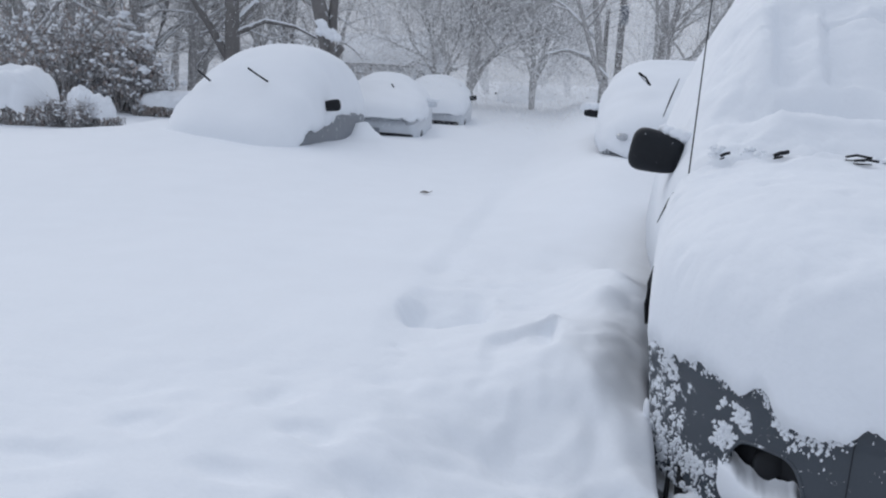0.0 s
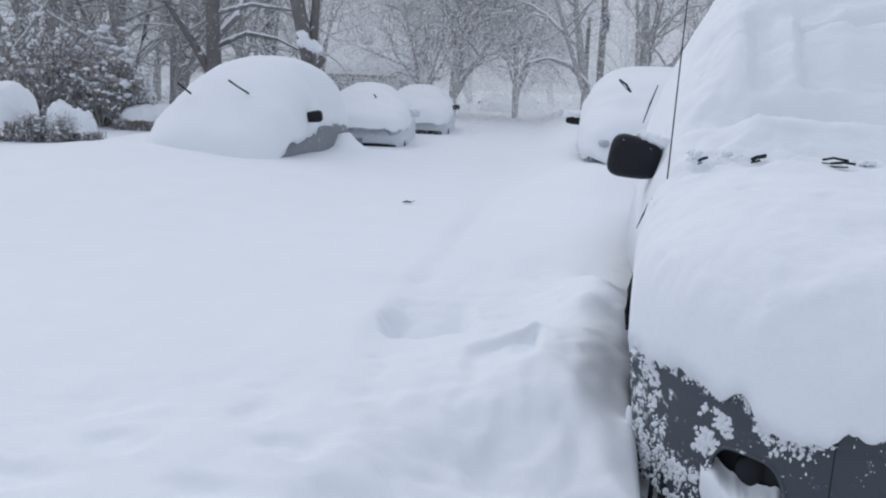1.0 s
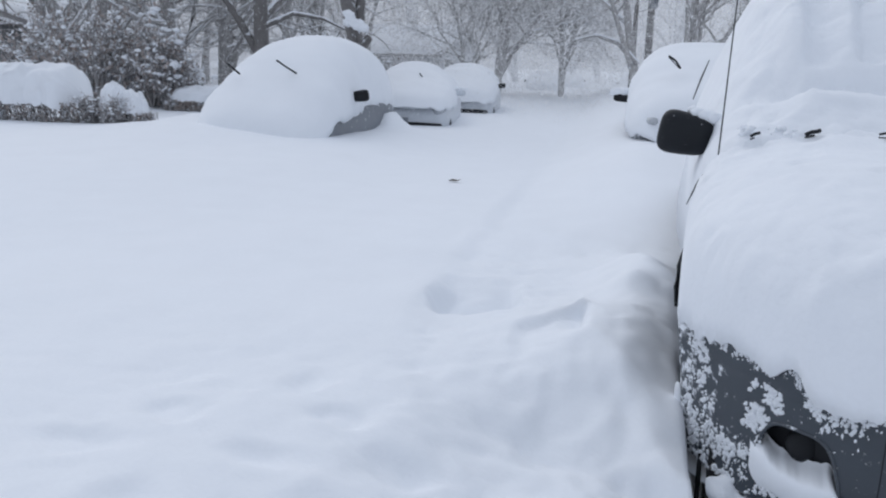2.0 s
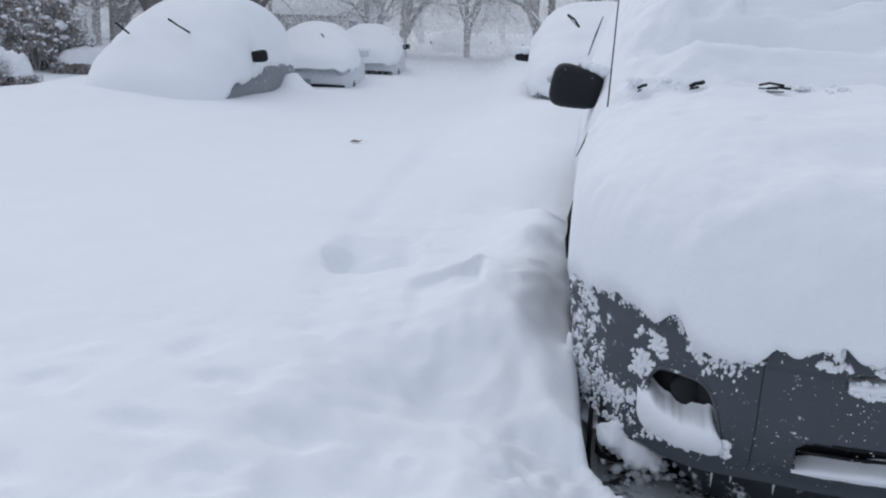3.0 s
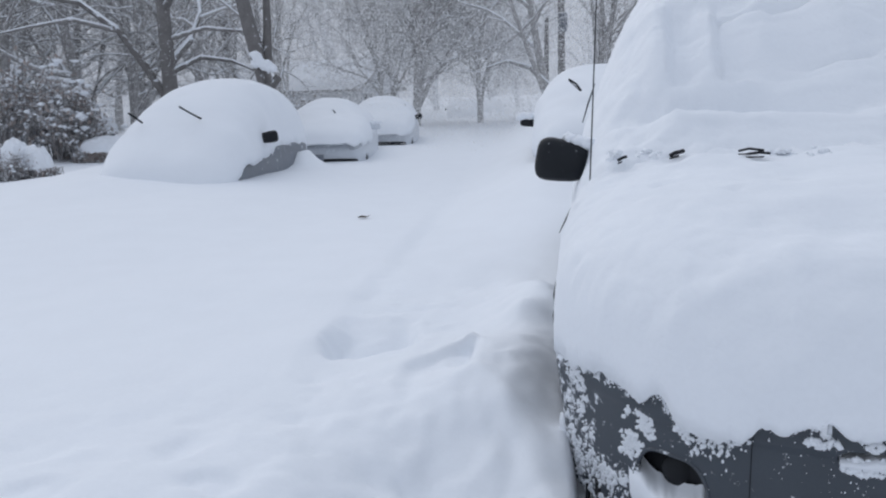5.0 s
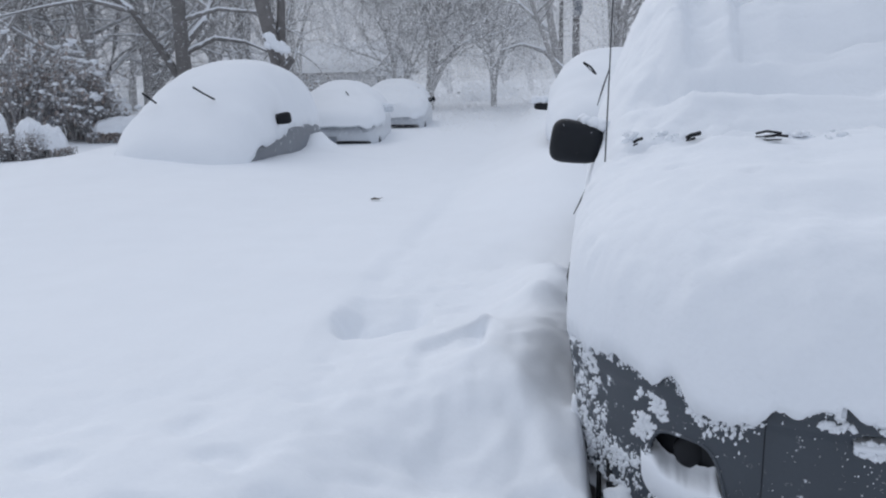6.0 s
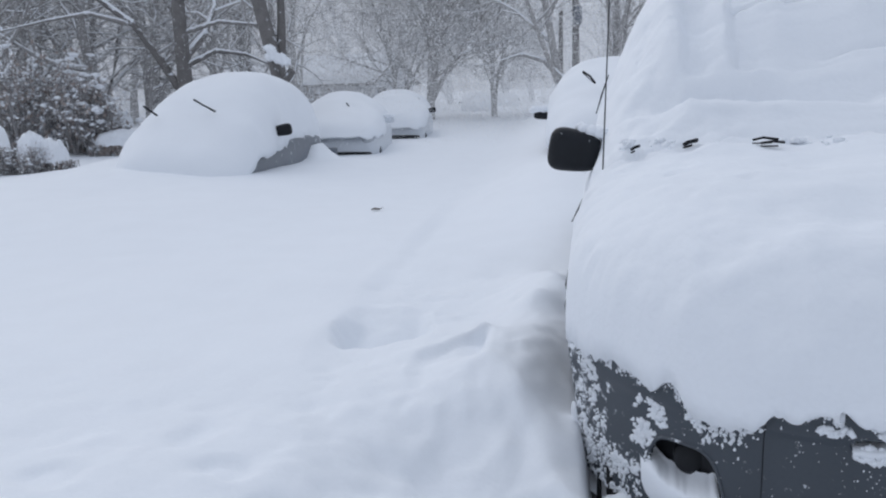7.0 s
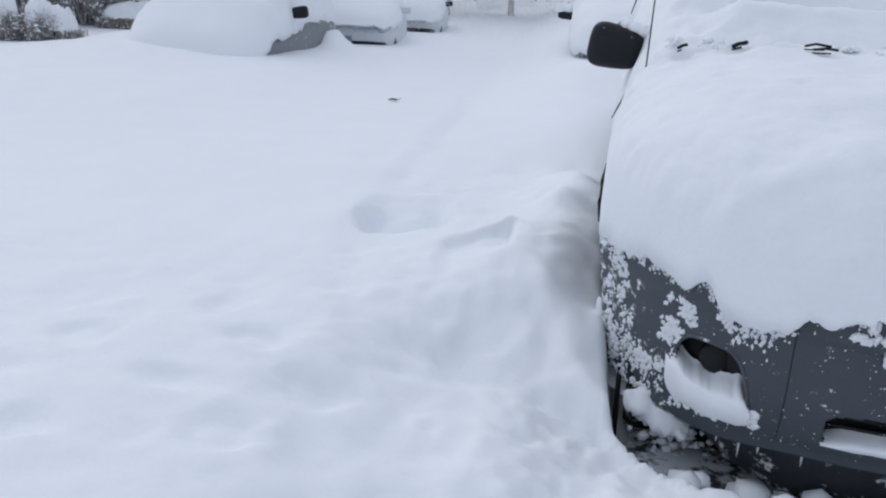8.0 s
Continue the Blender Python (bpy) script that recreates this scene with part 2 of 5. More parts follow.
# ---- the ground: one sheet of deep snow ----
def ground_height(x, y):
    # level of the undisturbed snow: rises to the rows of parked cars
    z = 0.40 + 0.12 * step(-2.0, -3.6, x) * step(-8.5, -6.5, x) * step(4.5, 8, y) * step(15.0, 12.0, y) + 0.12 * step(8.0, 10.2, y) * step(12.5, 10.5, y) * step(-6.6, -4.9, x) * step(-3.0, -4.6, x) + 0.34 * bump2(x, y, -3.5, 13.2, 0.20, 0.35) + 0.16 * bump2(x, y, -5.8, 11.3, 0.7, 1.0) + 0.36 * step(-0.9, 0.3, x) * step(4.6, 8.5, y) + 0.06 * bump2(x, y, -5.1, 9.4, 0.7, 0.7)
    z += 0.0035 * max(y - 25, 0) * step(25, 40, y) + 0.16 * step(-9, -16, x)
    z += 0.03 * fbm(x, y, 0, 0.35) + 0.012 * fbm(x * 1.5, y, 3, 1.3)
    if y < 12 and -3 < x < 2.2:
        level = z
        # tramped strip beside the parked car, a shallow step down from the untouched snow
        edge = -0.95 + 0.07 * fbm(0, y, 1, 0.9) + 0.03 * fbm(x, y, 1, 3)
        inside = step(edge - 0.05, edge + 0.13, x) * step(9.5, 6.5, y)
        z -= 0.03 * inside * step(1.6, 2.6, y)
        rough = inside * step(6.5, 3.5, y)
        z += rough * (0.03 * fbm(x, y, 5, 2.0) + 0.012 * fbm(x, y, 7, 6))
        # snow thrown up against the car
        z += 0.13 * bump2(x, y, -0.15, 3.1, 0.5, 0.5) + 0.16 * bump2(x, y, 0.02, 4.1, 0.22, 0.55) + 0.05 * bump2(x, y, -0.02, 3.75, 0.10, 0.10)
        # scoop with a crisp near lip
        wob = 0.05 * fbm(x, y, 21, 3.5)
        scoop = step(-0.95 - 0.10 * (y - 3.5) + wob, -0.82 - 0.10 * (y - 3.5) + wob, x) * step(-0.50, -0.60, x + wob) * step(3.44, 3.56, y + 0.6 * wob)
        z -= 0.19 * scoop * min(max((4.12 - y) / 0.55, 0.0), 1.0)
        z += 0.02 * bump2(x, y, -0.68, 3.40, 0.16, 0.07)
        # small cut face with a peak at its end
        line = 3.17 + 0.75 * (x + 0.46) + 0.03 * fbm(x, 0, 4, 6)
        cut = step(-0.52, -0.44, x) * step(-0.20, -0.235, x) * step(line + 0.01, line - 0.05, y) * step(line - 0.45, line - 0.12, y)
        z -= (0.035 + 0.03 * step(-0.34, -0.23, x)) * cut
        z += 0.03 * bump2(x, y, -0.235, 3.37, 0.035, 0.05)
        # ground falls away towards the open front, with a shallow bowl and its lip
        z -= 0.15 * step(-0.85, -0.3, x) * step(3.0, 2.3, y)
        z -= 0.10 * step(2.3, 1.3, y) * step(-1.6, -0.4, x)
        z -= 0.035 * step(1.15, 0.65, math.hypot((x + 0.20) / 0.24, (y - 2.5) / 0.24) + 0.35 * fbm(x, y, 23, 3.5))
        # trench along the car: steep left wall, floor out of sight
        wall = 0.02 + 0.05 * fbm(x, y, 9, 2.2) + 0.11 * (y - 2.9)
        crest = 2.42 - 0.42 * step(-0.1, 0.5, x) + 0.06 * fbm(x, 0, 31, 4)
        trench = step(wall - 0.09, wall + 0.16, x) * step(3.95, 3.3, y) * step(crest - 0.02, crest + 0.10, y)
        bottom = 0.33 - 0.39 * step(0.12, 0.20, x) * step(3.2, 2.9, y) - 0.08 * step(2.75, 2.5, y) * step(-0.05, 0.12, x) + 0.10 * step(2.6, 3.5, y) * step(0.25, 0.1, x)
        z = z * (1 - trench) + trench * (bottom + 0.02 * fbm(x, y, 2, 6))
        # loose lumps shovelled out before the bumper
        heap = step(-0.25, 0.12, x) * step(crest + 0.06, crest - 0.04, y) * step(1.0, 1.5, y)
        z = z * (1 - heap) + heap * (0.13 + 0.03 * fbm(x, y, 33, 3))
        loose = step(-0.9, -0.1, x) * step(2.75, 2.3, y) * step(0.7, 1.2, y) * (1 - trench)
        d1 = noise.voronoi(Vector((x * 9, y * 9, 1.0)))[0][0]
        d2 = noise.voronoi(Vector((x * 20, y * 20, 5.0)))[0][0]
        clods = 1 + 1.6 * step(-0.35, 0.05, x)
        z += loose * clods * (0.045 * (0.5 - d1) * (0.5 + fbm(x, y, 41, 2.5)) + 0.018 * (0.4 - d2) * (0.5 + fbm(x, y, 43, 3)) + 0.01 * fbm(x, y, 6, 9))
        near = step(3.6, 2.6, y) * (1 - trench)
        z += near * (0.010 * fbm(x, y, 11, 4.5) + 0.005 * fbm(x, y, 12, 10))
        # old footprints on the near left
        if x < -0.5:
            for cx, cy, lx, ly in ((-1.12, 2.47, 0.07, 0.13), (-0.95, 2.25, 0.09, 0.06), (-1.45, 2.15, 0.10, 0.07), (-1.08, 1.95, 0.10, 0.06), (-0.85, 1.75, 0.09, 0.07), (-1.6, 1.9, 0.1, 0.07), (-1.3, 1.65, 0.10, 0.07), (-0.72, 2.05, 0.08, 0.06)):
                z -= 0.028 * step(1.3, 0.3, math.hypot((x - cx) / (lx * 1.2), (y - cy) / (ly * 1.2)) + 0.5 * fbm(x, y, 3, 4))
        z = level + (z - level) * step(2.2, 1.5, x)
    return z


def graded(lo, dense_lo, dense_hi, hi, fine, grow):
    mid = [dense_lo + i * fine for i in range(int((dense_hi - dense_lo) / fine) + 1)]
    out, s, v = [], fine, mid[-1]
    while v < hi:
        s *= grow
        v += s
        out.append(v)
    left, s, v = [], fine, mid[0]
    while v > lo:
        s *= grow
        v -= s
        left.append(v)
    return left[::-1] + mid + out


GX = graded(-400, -1.6, 0.75, 400, 0.018, 1.06)
GY = graded(-60, 1.2, 4.5, 900, 0.019, 1.035)
ground = mesh_object("ground", *rings([[(x, y, ground_height(x, y)) for x in GX] for y in GY]), SNOW)
tagged(ground, "deep unploughed snow with a trampled strip over the street", "snow", kind="structure")


# ---- parked vehicles: each stands with its front towards -v; u is across it ----
def shell(vs, wide, top, low, across=28, p=0.62, q=0.42, rough=0.01, seed=0, lower_noise=0.0, taper=0.0):
    """A rounded cover over a vehicle: sections across it with half width, top and lower rim by tables along its length."""
    S = []
    for v in vs:
        W, T, B = curve(wide, v), curve(top, v), curve(low, v)
        row = []
        for k in range(across + 1):
            a = -math.pi / 2 + math.pi * k / across
            s, c = math.sin(a), max(math.cos(a), 0.0)
            u = W * math.copysign(abs(s) ** p, s)
            z = B + (T - B) * c**q
            u *= 1 - taper * step(0.15, 1.0, (z - B) / max(T - B, 0.01)) * step(0.9, 1.6, v)
            e = abs(s) ** 6
            z += rough * fbm(u + seed, v, z, 2.5) + lower_noise * e * fbm(u + seed, v * 1.4, 0, 3.2)
            u += rough * fbm(v + seed, z, u, 2.0)
            row.append((u, v, z))
        S.append(row)
    return S


def spaced(a, b, n):
    return [a + (b - a) * i / (n - 1) for i in range(n)]


def hull(vs, wide, top, low, n=28, e=0.42):
    """Closed rounded sections for a body panel."""
    S = []
    for v in vs:
        W, T, B = curve(wide, v), curve(top, v), curve(low, v)
        row = []
        for k in range(n):
            a = 2 * math.pi * k / n
            c, s = math.cos(a), math.sin(a)
            row.append((W * math.copysign(abs(c) ** e, c), v, (T + B) / 2 + (T - B) / 2 * math.copysign(abs(s) ** e, s)))
        S.append(row)
    return rings(S, closed=True, ends=True)


def wheel(parent, at, r, w, side):
    """A tyre with its rim and spokes."""
    prof = [(-w / 2, r * 0.66), (-w / 2, r * 0.92), (-w * 0.38, r), (w * 0.38, r), (w / 2, r * 0.92), (w / 2, r * 0.66)]
    S = []
    for k in range(33):
        a = 2 * math.pi * k / 32
        S.append([(at[0] + o, at[1] + rr * math.cos(a), at[2] + rr * math.sin(a)) for o, rr in prof])
    tyre = piece("tyre", rings(S), RUBBER, parent, "black tyre caked with snow")
    x = at[0] + side * w * 0.40
    V, F = tube([(x - side * 0.02, at[1], at[2]), (x, at[1], at[2])], [r * 0.68, r * 0.64], 24)
    rim = piece("rim", (V, F), WET_GREY, parent, "grey metal wheel rim")
    for k in range(5):
        a = 2 * math.pi * k / 5
        bm = box((0.03, r * 0.55, 0.07), bevel=0.01)
        bmesh.ops.transform(bm, matrix=Matrix.Translation((x + side * 0.012, at[1], at[2])) @ Matrix.Rotation(a, 4, "X") @ Matrix.Translation((0, r * 0.32, 0)), verts=bm.verts)
        part("spoke", bm, WET_GREY, rim)
    return tyre


def door_mirror(parent, at, size, side, mat, tilt=0.0, lean=10):
    """Rounded mirror shell on a short arm, narrower towards the door, with the mirror glass on its far face."""
    w, d, h = size
    S = []
    for i in range(13):
        t = i / 12
        v = (t - 0.5) * d
        k = (1 - (2 * abs(t - 0.45)) ** 3.0 * 0.65) if t < 0.45 else (1 - (2 * abs(t - 0.45)) ** 4 * 0.12)
        row = []
        for j in range(32):
            a = 2 * math.pi * j / 32
            c, s = math.cos(a), math.sin(a)
            u = 0.5 * w * math.copysign(abs(c) ** 0.5, c)
            z = 0.5 * h * math.copysign(abs(s) ** 0.55, s)
            near = (u * side / (0.5 * w) + 1) / 2            # 1 away from the door
            z *= 0.72 + 0.28 * near ** 0.6
            row.append((u * k, v, z * k))
        S.append(row)
    V, F = rings(S, closed=True, ends=True)
    m = Matrix.Translation(at) @ pose(0, 0, 0, 0, lean, 0) @ pose(0, 0, 0, tilt, 0, 0)
    ob = piece("mirror", ([tuple(m @ Vector(p)) for p in V], F), mat, parent, "black rounded door mirror")
    a = m @ Vector((-side * w * 0.42, 0.0, -h * 0.28))
    piece("mirror_arm", tube([a, a + Vector((-side * 0.07, 0.01, -0.03)), a + Vector((-side * 0.16, 0.02, -0.04))], [h * 0.18, h * 0.15, h * 0.2], 10), mat, ob)
    g = [tuple(m @ Vector((u * 0.92, d * 0.5 + 0.004, z * 0.9))) for u, _, z in S[-1]]
    piece("mirror_glass", (g, [tuple(range(32))]), LENS, ob, "mirror glass")
    return ob


def wiper(parent, path, r=0.009):
    arm = piece("wiper", tube(path, [r] * len(path), 6), BLACK, parent, "black wiper blade poking out of the snow")
    p, q = Vector(path[0]), Vector(path[-1])
    d = (q - p).normalized() * 0.02
    piece("rubber_blade", tube([p + Vector((0, 0.008, -0.012)), q + Vector((0, 0.008, -0.012)) - d], [r * 0.5] * 2, 4), RUBBER, arm)
    return arm


# ---- the grey car by which the camera stands ----
YAW = 7.0
SUV = pose(0.945, 1.97, 0, 0, 0, -YAW)
car = thing("parked_car", SUV, "grey car buried in snow with its bumper dug free", "car", "parked cars")


def front_line(u):
    return 0.035 + 0.62 * (min(abs(u), 0.95) / 0.95) ** 2.7


# bumper skin with open fog lamp hollows and a low air intake
BU = [-0.95 + 1.9 * i / 300 for i in range(301)]
BZ = [0.19 + 0.50 * i / 100 for i in range(101)]


def bumper_point(u, z, inset=0.0):
    v = front_line(u)
    t = (z - 0.19) / 0.6
    v += 0.05 * (1 - step(0.0, 0.35, t)) * (1 - 0.3 * abs(u)) * 0.9 + 0.02 * step(0.75, 1.0, t)     # tucks under at the bottom
    v -= 0.012 * step(0.60, 0.66, t) * (1 - step(0.9, 1.0, t))
    zz = z - 0.03 * step(0.5, 0.0, t) * (1 - (u / 0.95) ** 2) + (0.05 - 0.05 * (u / 0.95) ** 2) * (1 - t) * 0.6
    zz += 0.035 * (1 - step(0.0, 0.18, t)) * step(0.62, 0.32, abs(u))
    return (u * (1 - 0.05 * step(0.95, 0.0, t) * (abs(u) / 0.95) ** 2), v + inset, zz)


def fog_half(z):
    return 0.115 - 0.26 * max(z - 0.33, 0.0)


def in_fog(u, z):
    return (abs(abs(u) - 0.598) / fog_half(z)) ** 4 + (abs(z - 0.366) / 0.106) ** 4 < 1


def in_intake(u, z):
    return (abs(u) / 0.30) ** 6 + (abs(z - 0.325) / 0.055) ** 4 < 1


def in_slot(u, z):
    return (abs(u) / 0.20) ** 6 + (abs(z - 0.562) / 0.026) ** 4 < 1


skin = [[bumper_point(u, z) for u in BU] for z in BZ]
V, F = rings(skin)
keep = []
nb = len(BU)
for f in F:
    i = f[0]
    u, z = BU[i % nb] + 0.003, BZ[i // nb] + 0.003
    if not (in_fog(u, z) or in_intake(u, z) or in_slot(u, z)):
        keep.append(f)
bumper = piece("bumper", (V, keep), BUMPER_GREY, car, "dark grey plastic bumper speckled with frozen snow")
sol = bumper.modifiers.new("thick", "SOLIDIFY")
sol.thickness, sol.offset = 0.012, -1
for side in (-1, 1):
    rows = []
    for i in range(13):
        z = 0.24 + 0.26 * i / 12
        rows.append([bumper_point(side * (0.45 + 0.29 * k / 14), z, 0.02 + 0.075 * max(0.0, 1 - (abs(k - 7) / 7.2) ** 4 - (abs(i - 6) / 6.2) ** 4)) for k in range(15)])
    bowl = piece("lamp_hollow", rings(rows), BLACK, car, "black hollow for the fog lamp")
    lip = []
    for k in range(49):
        a = 2 * math.pi * k / 48
        ca, sa = math.cos(a), math.sin(a)
        z = 0.366 + 0.106 * math.copysign(abs(sa) ** 0.5, sa)
        lip.append(bumper_point(side * (0.598 + fog_half(z) * math.copysign(abs(ca) ** 0.5, ca)), z, 0.002))
    piece("hollow_lip", tube(lip, [0.006] * 49, 6, False), GREY_PAINT, bowl)
    c = bumper_point(side * 0.57, 0.405, 0.085)
    V, F = tube([(c[0], c[1] + 0.02, c[2]), (c[0], c[1] - 0.005, c[2]), (c[0], c[1] - 0.012, c[2])], [0.05, 0.05, 0.035], 20)
    piece("fog_lamp", (V, F), BLACK, bowl, "dark round fog lamp")
rows = [[bumper_point(u, 0.25 + 0.16 * i / 6, 0.08) for u in spaced(-0.36, 0.36, 25)] for i in range(7)]
intake = piece("air_intake", rings(rows), BLACK, car, "black lower air intake")
for i in range(3):
    z = 0.295 + 0.03 * i
    piece("intake_slat", tube([bumper_point(u, z, 0.05) for u in spaced(-0.3, 0.3, 13)], [0.006] * 13, 6), BLACK, intake)
rows = [[bumper_point(u, 0.525 + 0.075 * i / 5, 0.05) for u in spaced(-0.23, 0.23, 21)] for i in range(6)]
piece("upper_slot", rings(rows), BLACK, car, "black upper slot of the bumper")
# panel seams on the bumper
for u in (-0.405, 0.405):
    piece("bumper_seam", tube([bumper_point(u + 0.02 * (z - 0.2), z, -0.0005) for z in spaced(0.25, 0.62, 12)], [0.0014] * 12, 5), BLACK, bumper)
# air dam below, black and recessed
rows = [[(u * 0.94, front_line(u) + 0.10 + 0.03 * k + 0.1 * abs(u) ** 3, 0.22 - 0.065 * k * (1 - (abs(u) / 0.74) ** 4) - 0.02 * (1 - (u / 0.95) ** 2)) for u in spaced(-0.72, 0.72, 41)] for k in range(4)]
piece("air_dam", rings(rows), DUSTY_BLACK, car, "black air dam under the bumper")
for u, ln in ((-0.49, 0.05), (-0.44, 0.025), (-0.33, 0.035), (-0.12, 0.04), (-0.55, 0.02), (0.02, 0.05), (0.2, 0.03)):
    p = bumper_point(u, 0.19)
    piece("icicle", tube([(p[0], p[1] + 0.005, p[2] + 0.004), (p[0], p[1] + 0.005, p[2] - ln * 0.5), (p[0], p[1] + 0.006, p[2] - ln)], [0.004, 0.003, 0.0008], 6), LENS, bumper, "small clear icicle")
# body: front wings and bonnet, cabin, lower sides
WIDE = [(0.05, 0.55), (0.2, 0.72), (0.45, 0.86), (0.75, 0.92), (1.2, 0.93), (4.2, 0.93), (4.6, 0.86), (4.72, 0.75)]
piece("bonnet", hull(spaced(0.14, 1.42, 14), [(0.14, 0.40), (0.3, 0.58), (0.45, 0.70), (0.75, 0.85), (1.42, 0.90)], [(0.12, 0.74), (0.4, 0.84), (1.0, 0.95), (1.42, 1.02)], [(0.1, 0.66), (0.55, 0.68), (0.62, 0.74), (0.9, 0.78), (1.25, 0.74), (1.42, 0.68)]), GREY_PAINT, car)
piece("lower_body", hull(spaced(1.36, 4.7, 20), WIDE, [(1.36, 1.06), (4.2, 1.08), (4.7, 0.95)], [(1.36, 0.26), (4.3, 0.28), (4.7, 0.4)]), GREY_PAINT, car)
piece("cabin", hull(spaced(1.45, 4.65, 24), [(1.45, 0.66), (2.2, 0.60), (3.2, 0.62), (4.4, 0.60), (4.65, 0.54)], [(1.45, 1.06), (1.7, 1.22), (2.1, 1.52), (2.4, 1.66), (3.2, 1.72), (4.3, 1.66), (4.65, 1.45)], [(1.45, 0.95), (4.65, 0.9)], e=0.36), GLASS_DARK, car, "dark glazed cabin under thick snow")
piece("underbody", hull(spaced(0.8, 4.4, 8), [(0.5, 0.4), (0.8, 0.45), (4.4, 0.6)], [(0.5, 0.5), (4.4, 0.5)], [(0.5, 0.24), (4.4, 0.26)]), BLACK, car, "black underside")
for side in (-1, 1):
    for v in (0.82, 3.75):
        wheel(car, (side * 0.685, v, 0.26), 0.35, 0.25, side)
    piece("wheel_arch", tube([(side * (0.90 + 0.025 * math.sin(a)), 0.95 + 0.38 * math.cos(a), 0.36 + 0.42 * math.sin(a)) for a in spaced(1.6, 2.28, 18)], [0.018] * 18, 8), BLACK, car, "black plastic wheel arch trim")
    piece("arch_flare", tube([(side * 0.950, 0.80, 0.85), (side * 0.960, 0.84, 0.78), (side * 0.962, 0.86, 0.70), (side * 0.957, 0.85, 0.63)], [0.004, 0.010, 0.012, 0.008], 8), BLACK, car, "black flare of the front wheel arch")
    piece("wheel_housing", tube([(side * 0.835, 0.56, 0.24), (side * 0.835, 0.545, 0.12), (side * 0.83, 0.54, -0.1)], [0.007, 0.009, 0.009], 6), BLACK, car, "black edge of the wheel housing")
    piece("a_pillar", tube([(side * 0.72, 1.45, 1.08), (side * 0.66, 1.85, 1.36), (side * 0.60, 2.25, 1.6)], [0.035, 0.032, 0.03], 8), GREY_PAINT, car)
MIRROR = door_mirror(car, (-1.0, 1.66, 1.19), (0.232, 0.13, 0.20), -1, MIRROR_BLACK, tilt=0, lean=9)
door_mirror(car, (1.0, 1.66, 1.19), (0.232, 0.13, 0.20), 1, MIRROR_BLACK, tilt=0, lean=-9)
# aerial on the wing
ant = piece("aerial", tube([(-0.865, 1.24, 0.98), (-0.862, 1.25, 1.12), (-0.845, 1.36, 1.75), (-0.838, 1.42, 2.05)], [0.006, 0.003, 0.0025, 0.002], 6), BLACK, car, "thin black aerial")
piece("aerial_base", tube([(-0.867, 1.238, 0.98), (-0.864, 1.242, 1.03)], [0.016, 0.01], 10), BLACK, ant)
# wiper arms showing through the snow at the foot of the windscreen
wiper(car, [(-0.565, 1.20, 1.236), (-0.545, 1.205, 1.247), (-0.525, 1.215, 1.250), (-0.515, 1.225, 1.253)], 0.008)
wiper(car, [(-0.325, 1.175, 1.252), (-0.29, 1.165, 1.261), (-0.24, 1.155, 1.254)], 0.005)
wiper(car, [(-0.30, 1.15, 1.242), (-0.26, 1.145, 1.248), (-0.22, 1.14, 1.244)], 0.005)
wiper(car, [(-0.755, 1.19, 1.222), (-0.738, 1.195, 1.232), (-0.722, 1.20, 1.236)], 0.006)
# the thin pillar edge that shows at the side of the windscreen snow
piece("window_trim", tube([(-1.022, 3.62, 1.29), (-0.985, 3.65, 1.42), (-0.945, 3.67, 1.54)], [0.003, 0.006, 0.003], 5), BLACK, car, "black window edge trim")

piece("wing_trim", tube([(-0.885, 1.26, 1.10), (-0.925, 1.13, 1.05), (-0.958, 0.98, 0.98)], [0.002, 0.0045, 0.0015], 6), BLACK, car, "dark gap along the wing")
# thick snow over it: one piece for bonnet and front, one for windscreen and roof
RIM = [(0.0, 0.645), (0.13, 0.635), (0.2, 0.625), (0.27, 0.655), (0.33, 0.636), (0.385, 0.638), (0.41, 0.605), (0.50, 0.582), (0.585, 0.605), (0.615, 0.655), (0.645, 0.652), (0.67, 0.622), (0.70, 0.638), (0.76, 0.645), (0.83, 0.642), (0.95, 0.658)]


def rim_height(u):
    return curve(RIM, abs(u)) + 0.010 * fbm(u, 0, 3, 16) + 0.008 * fbm(u, 0, 5, 45)


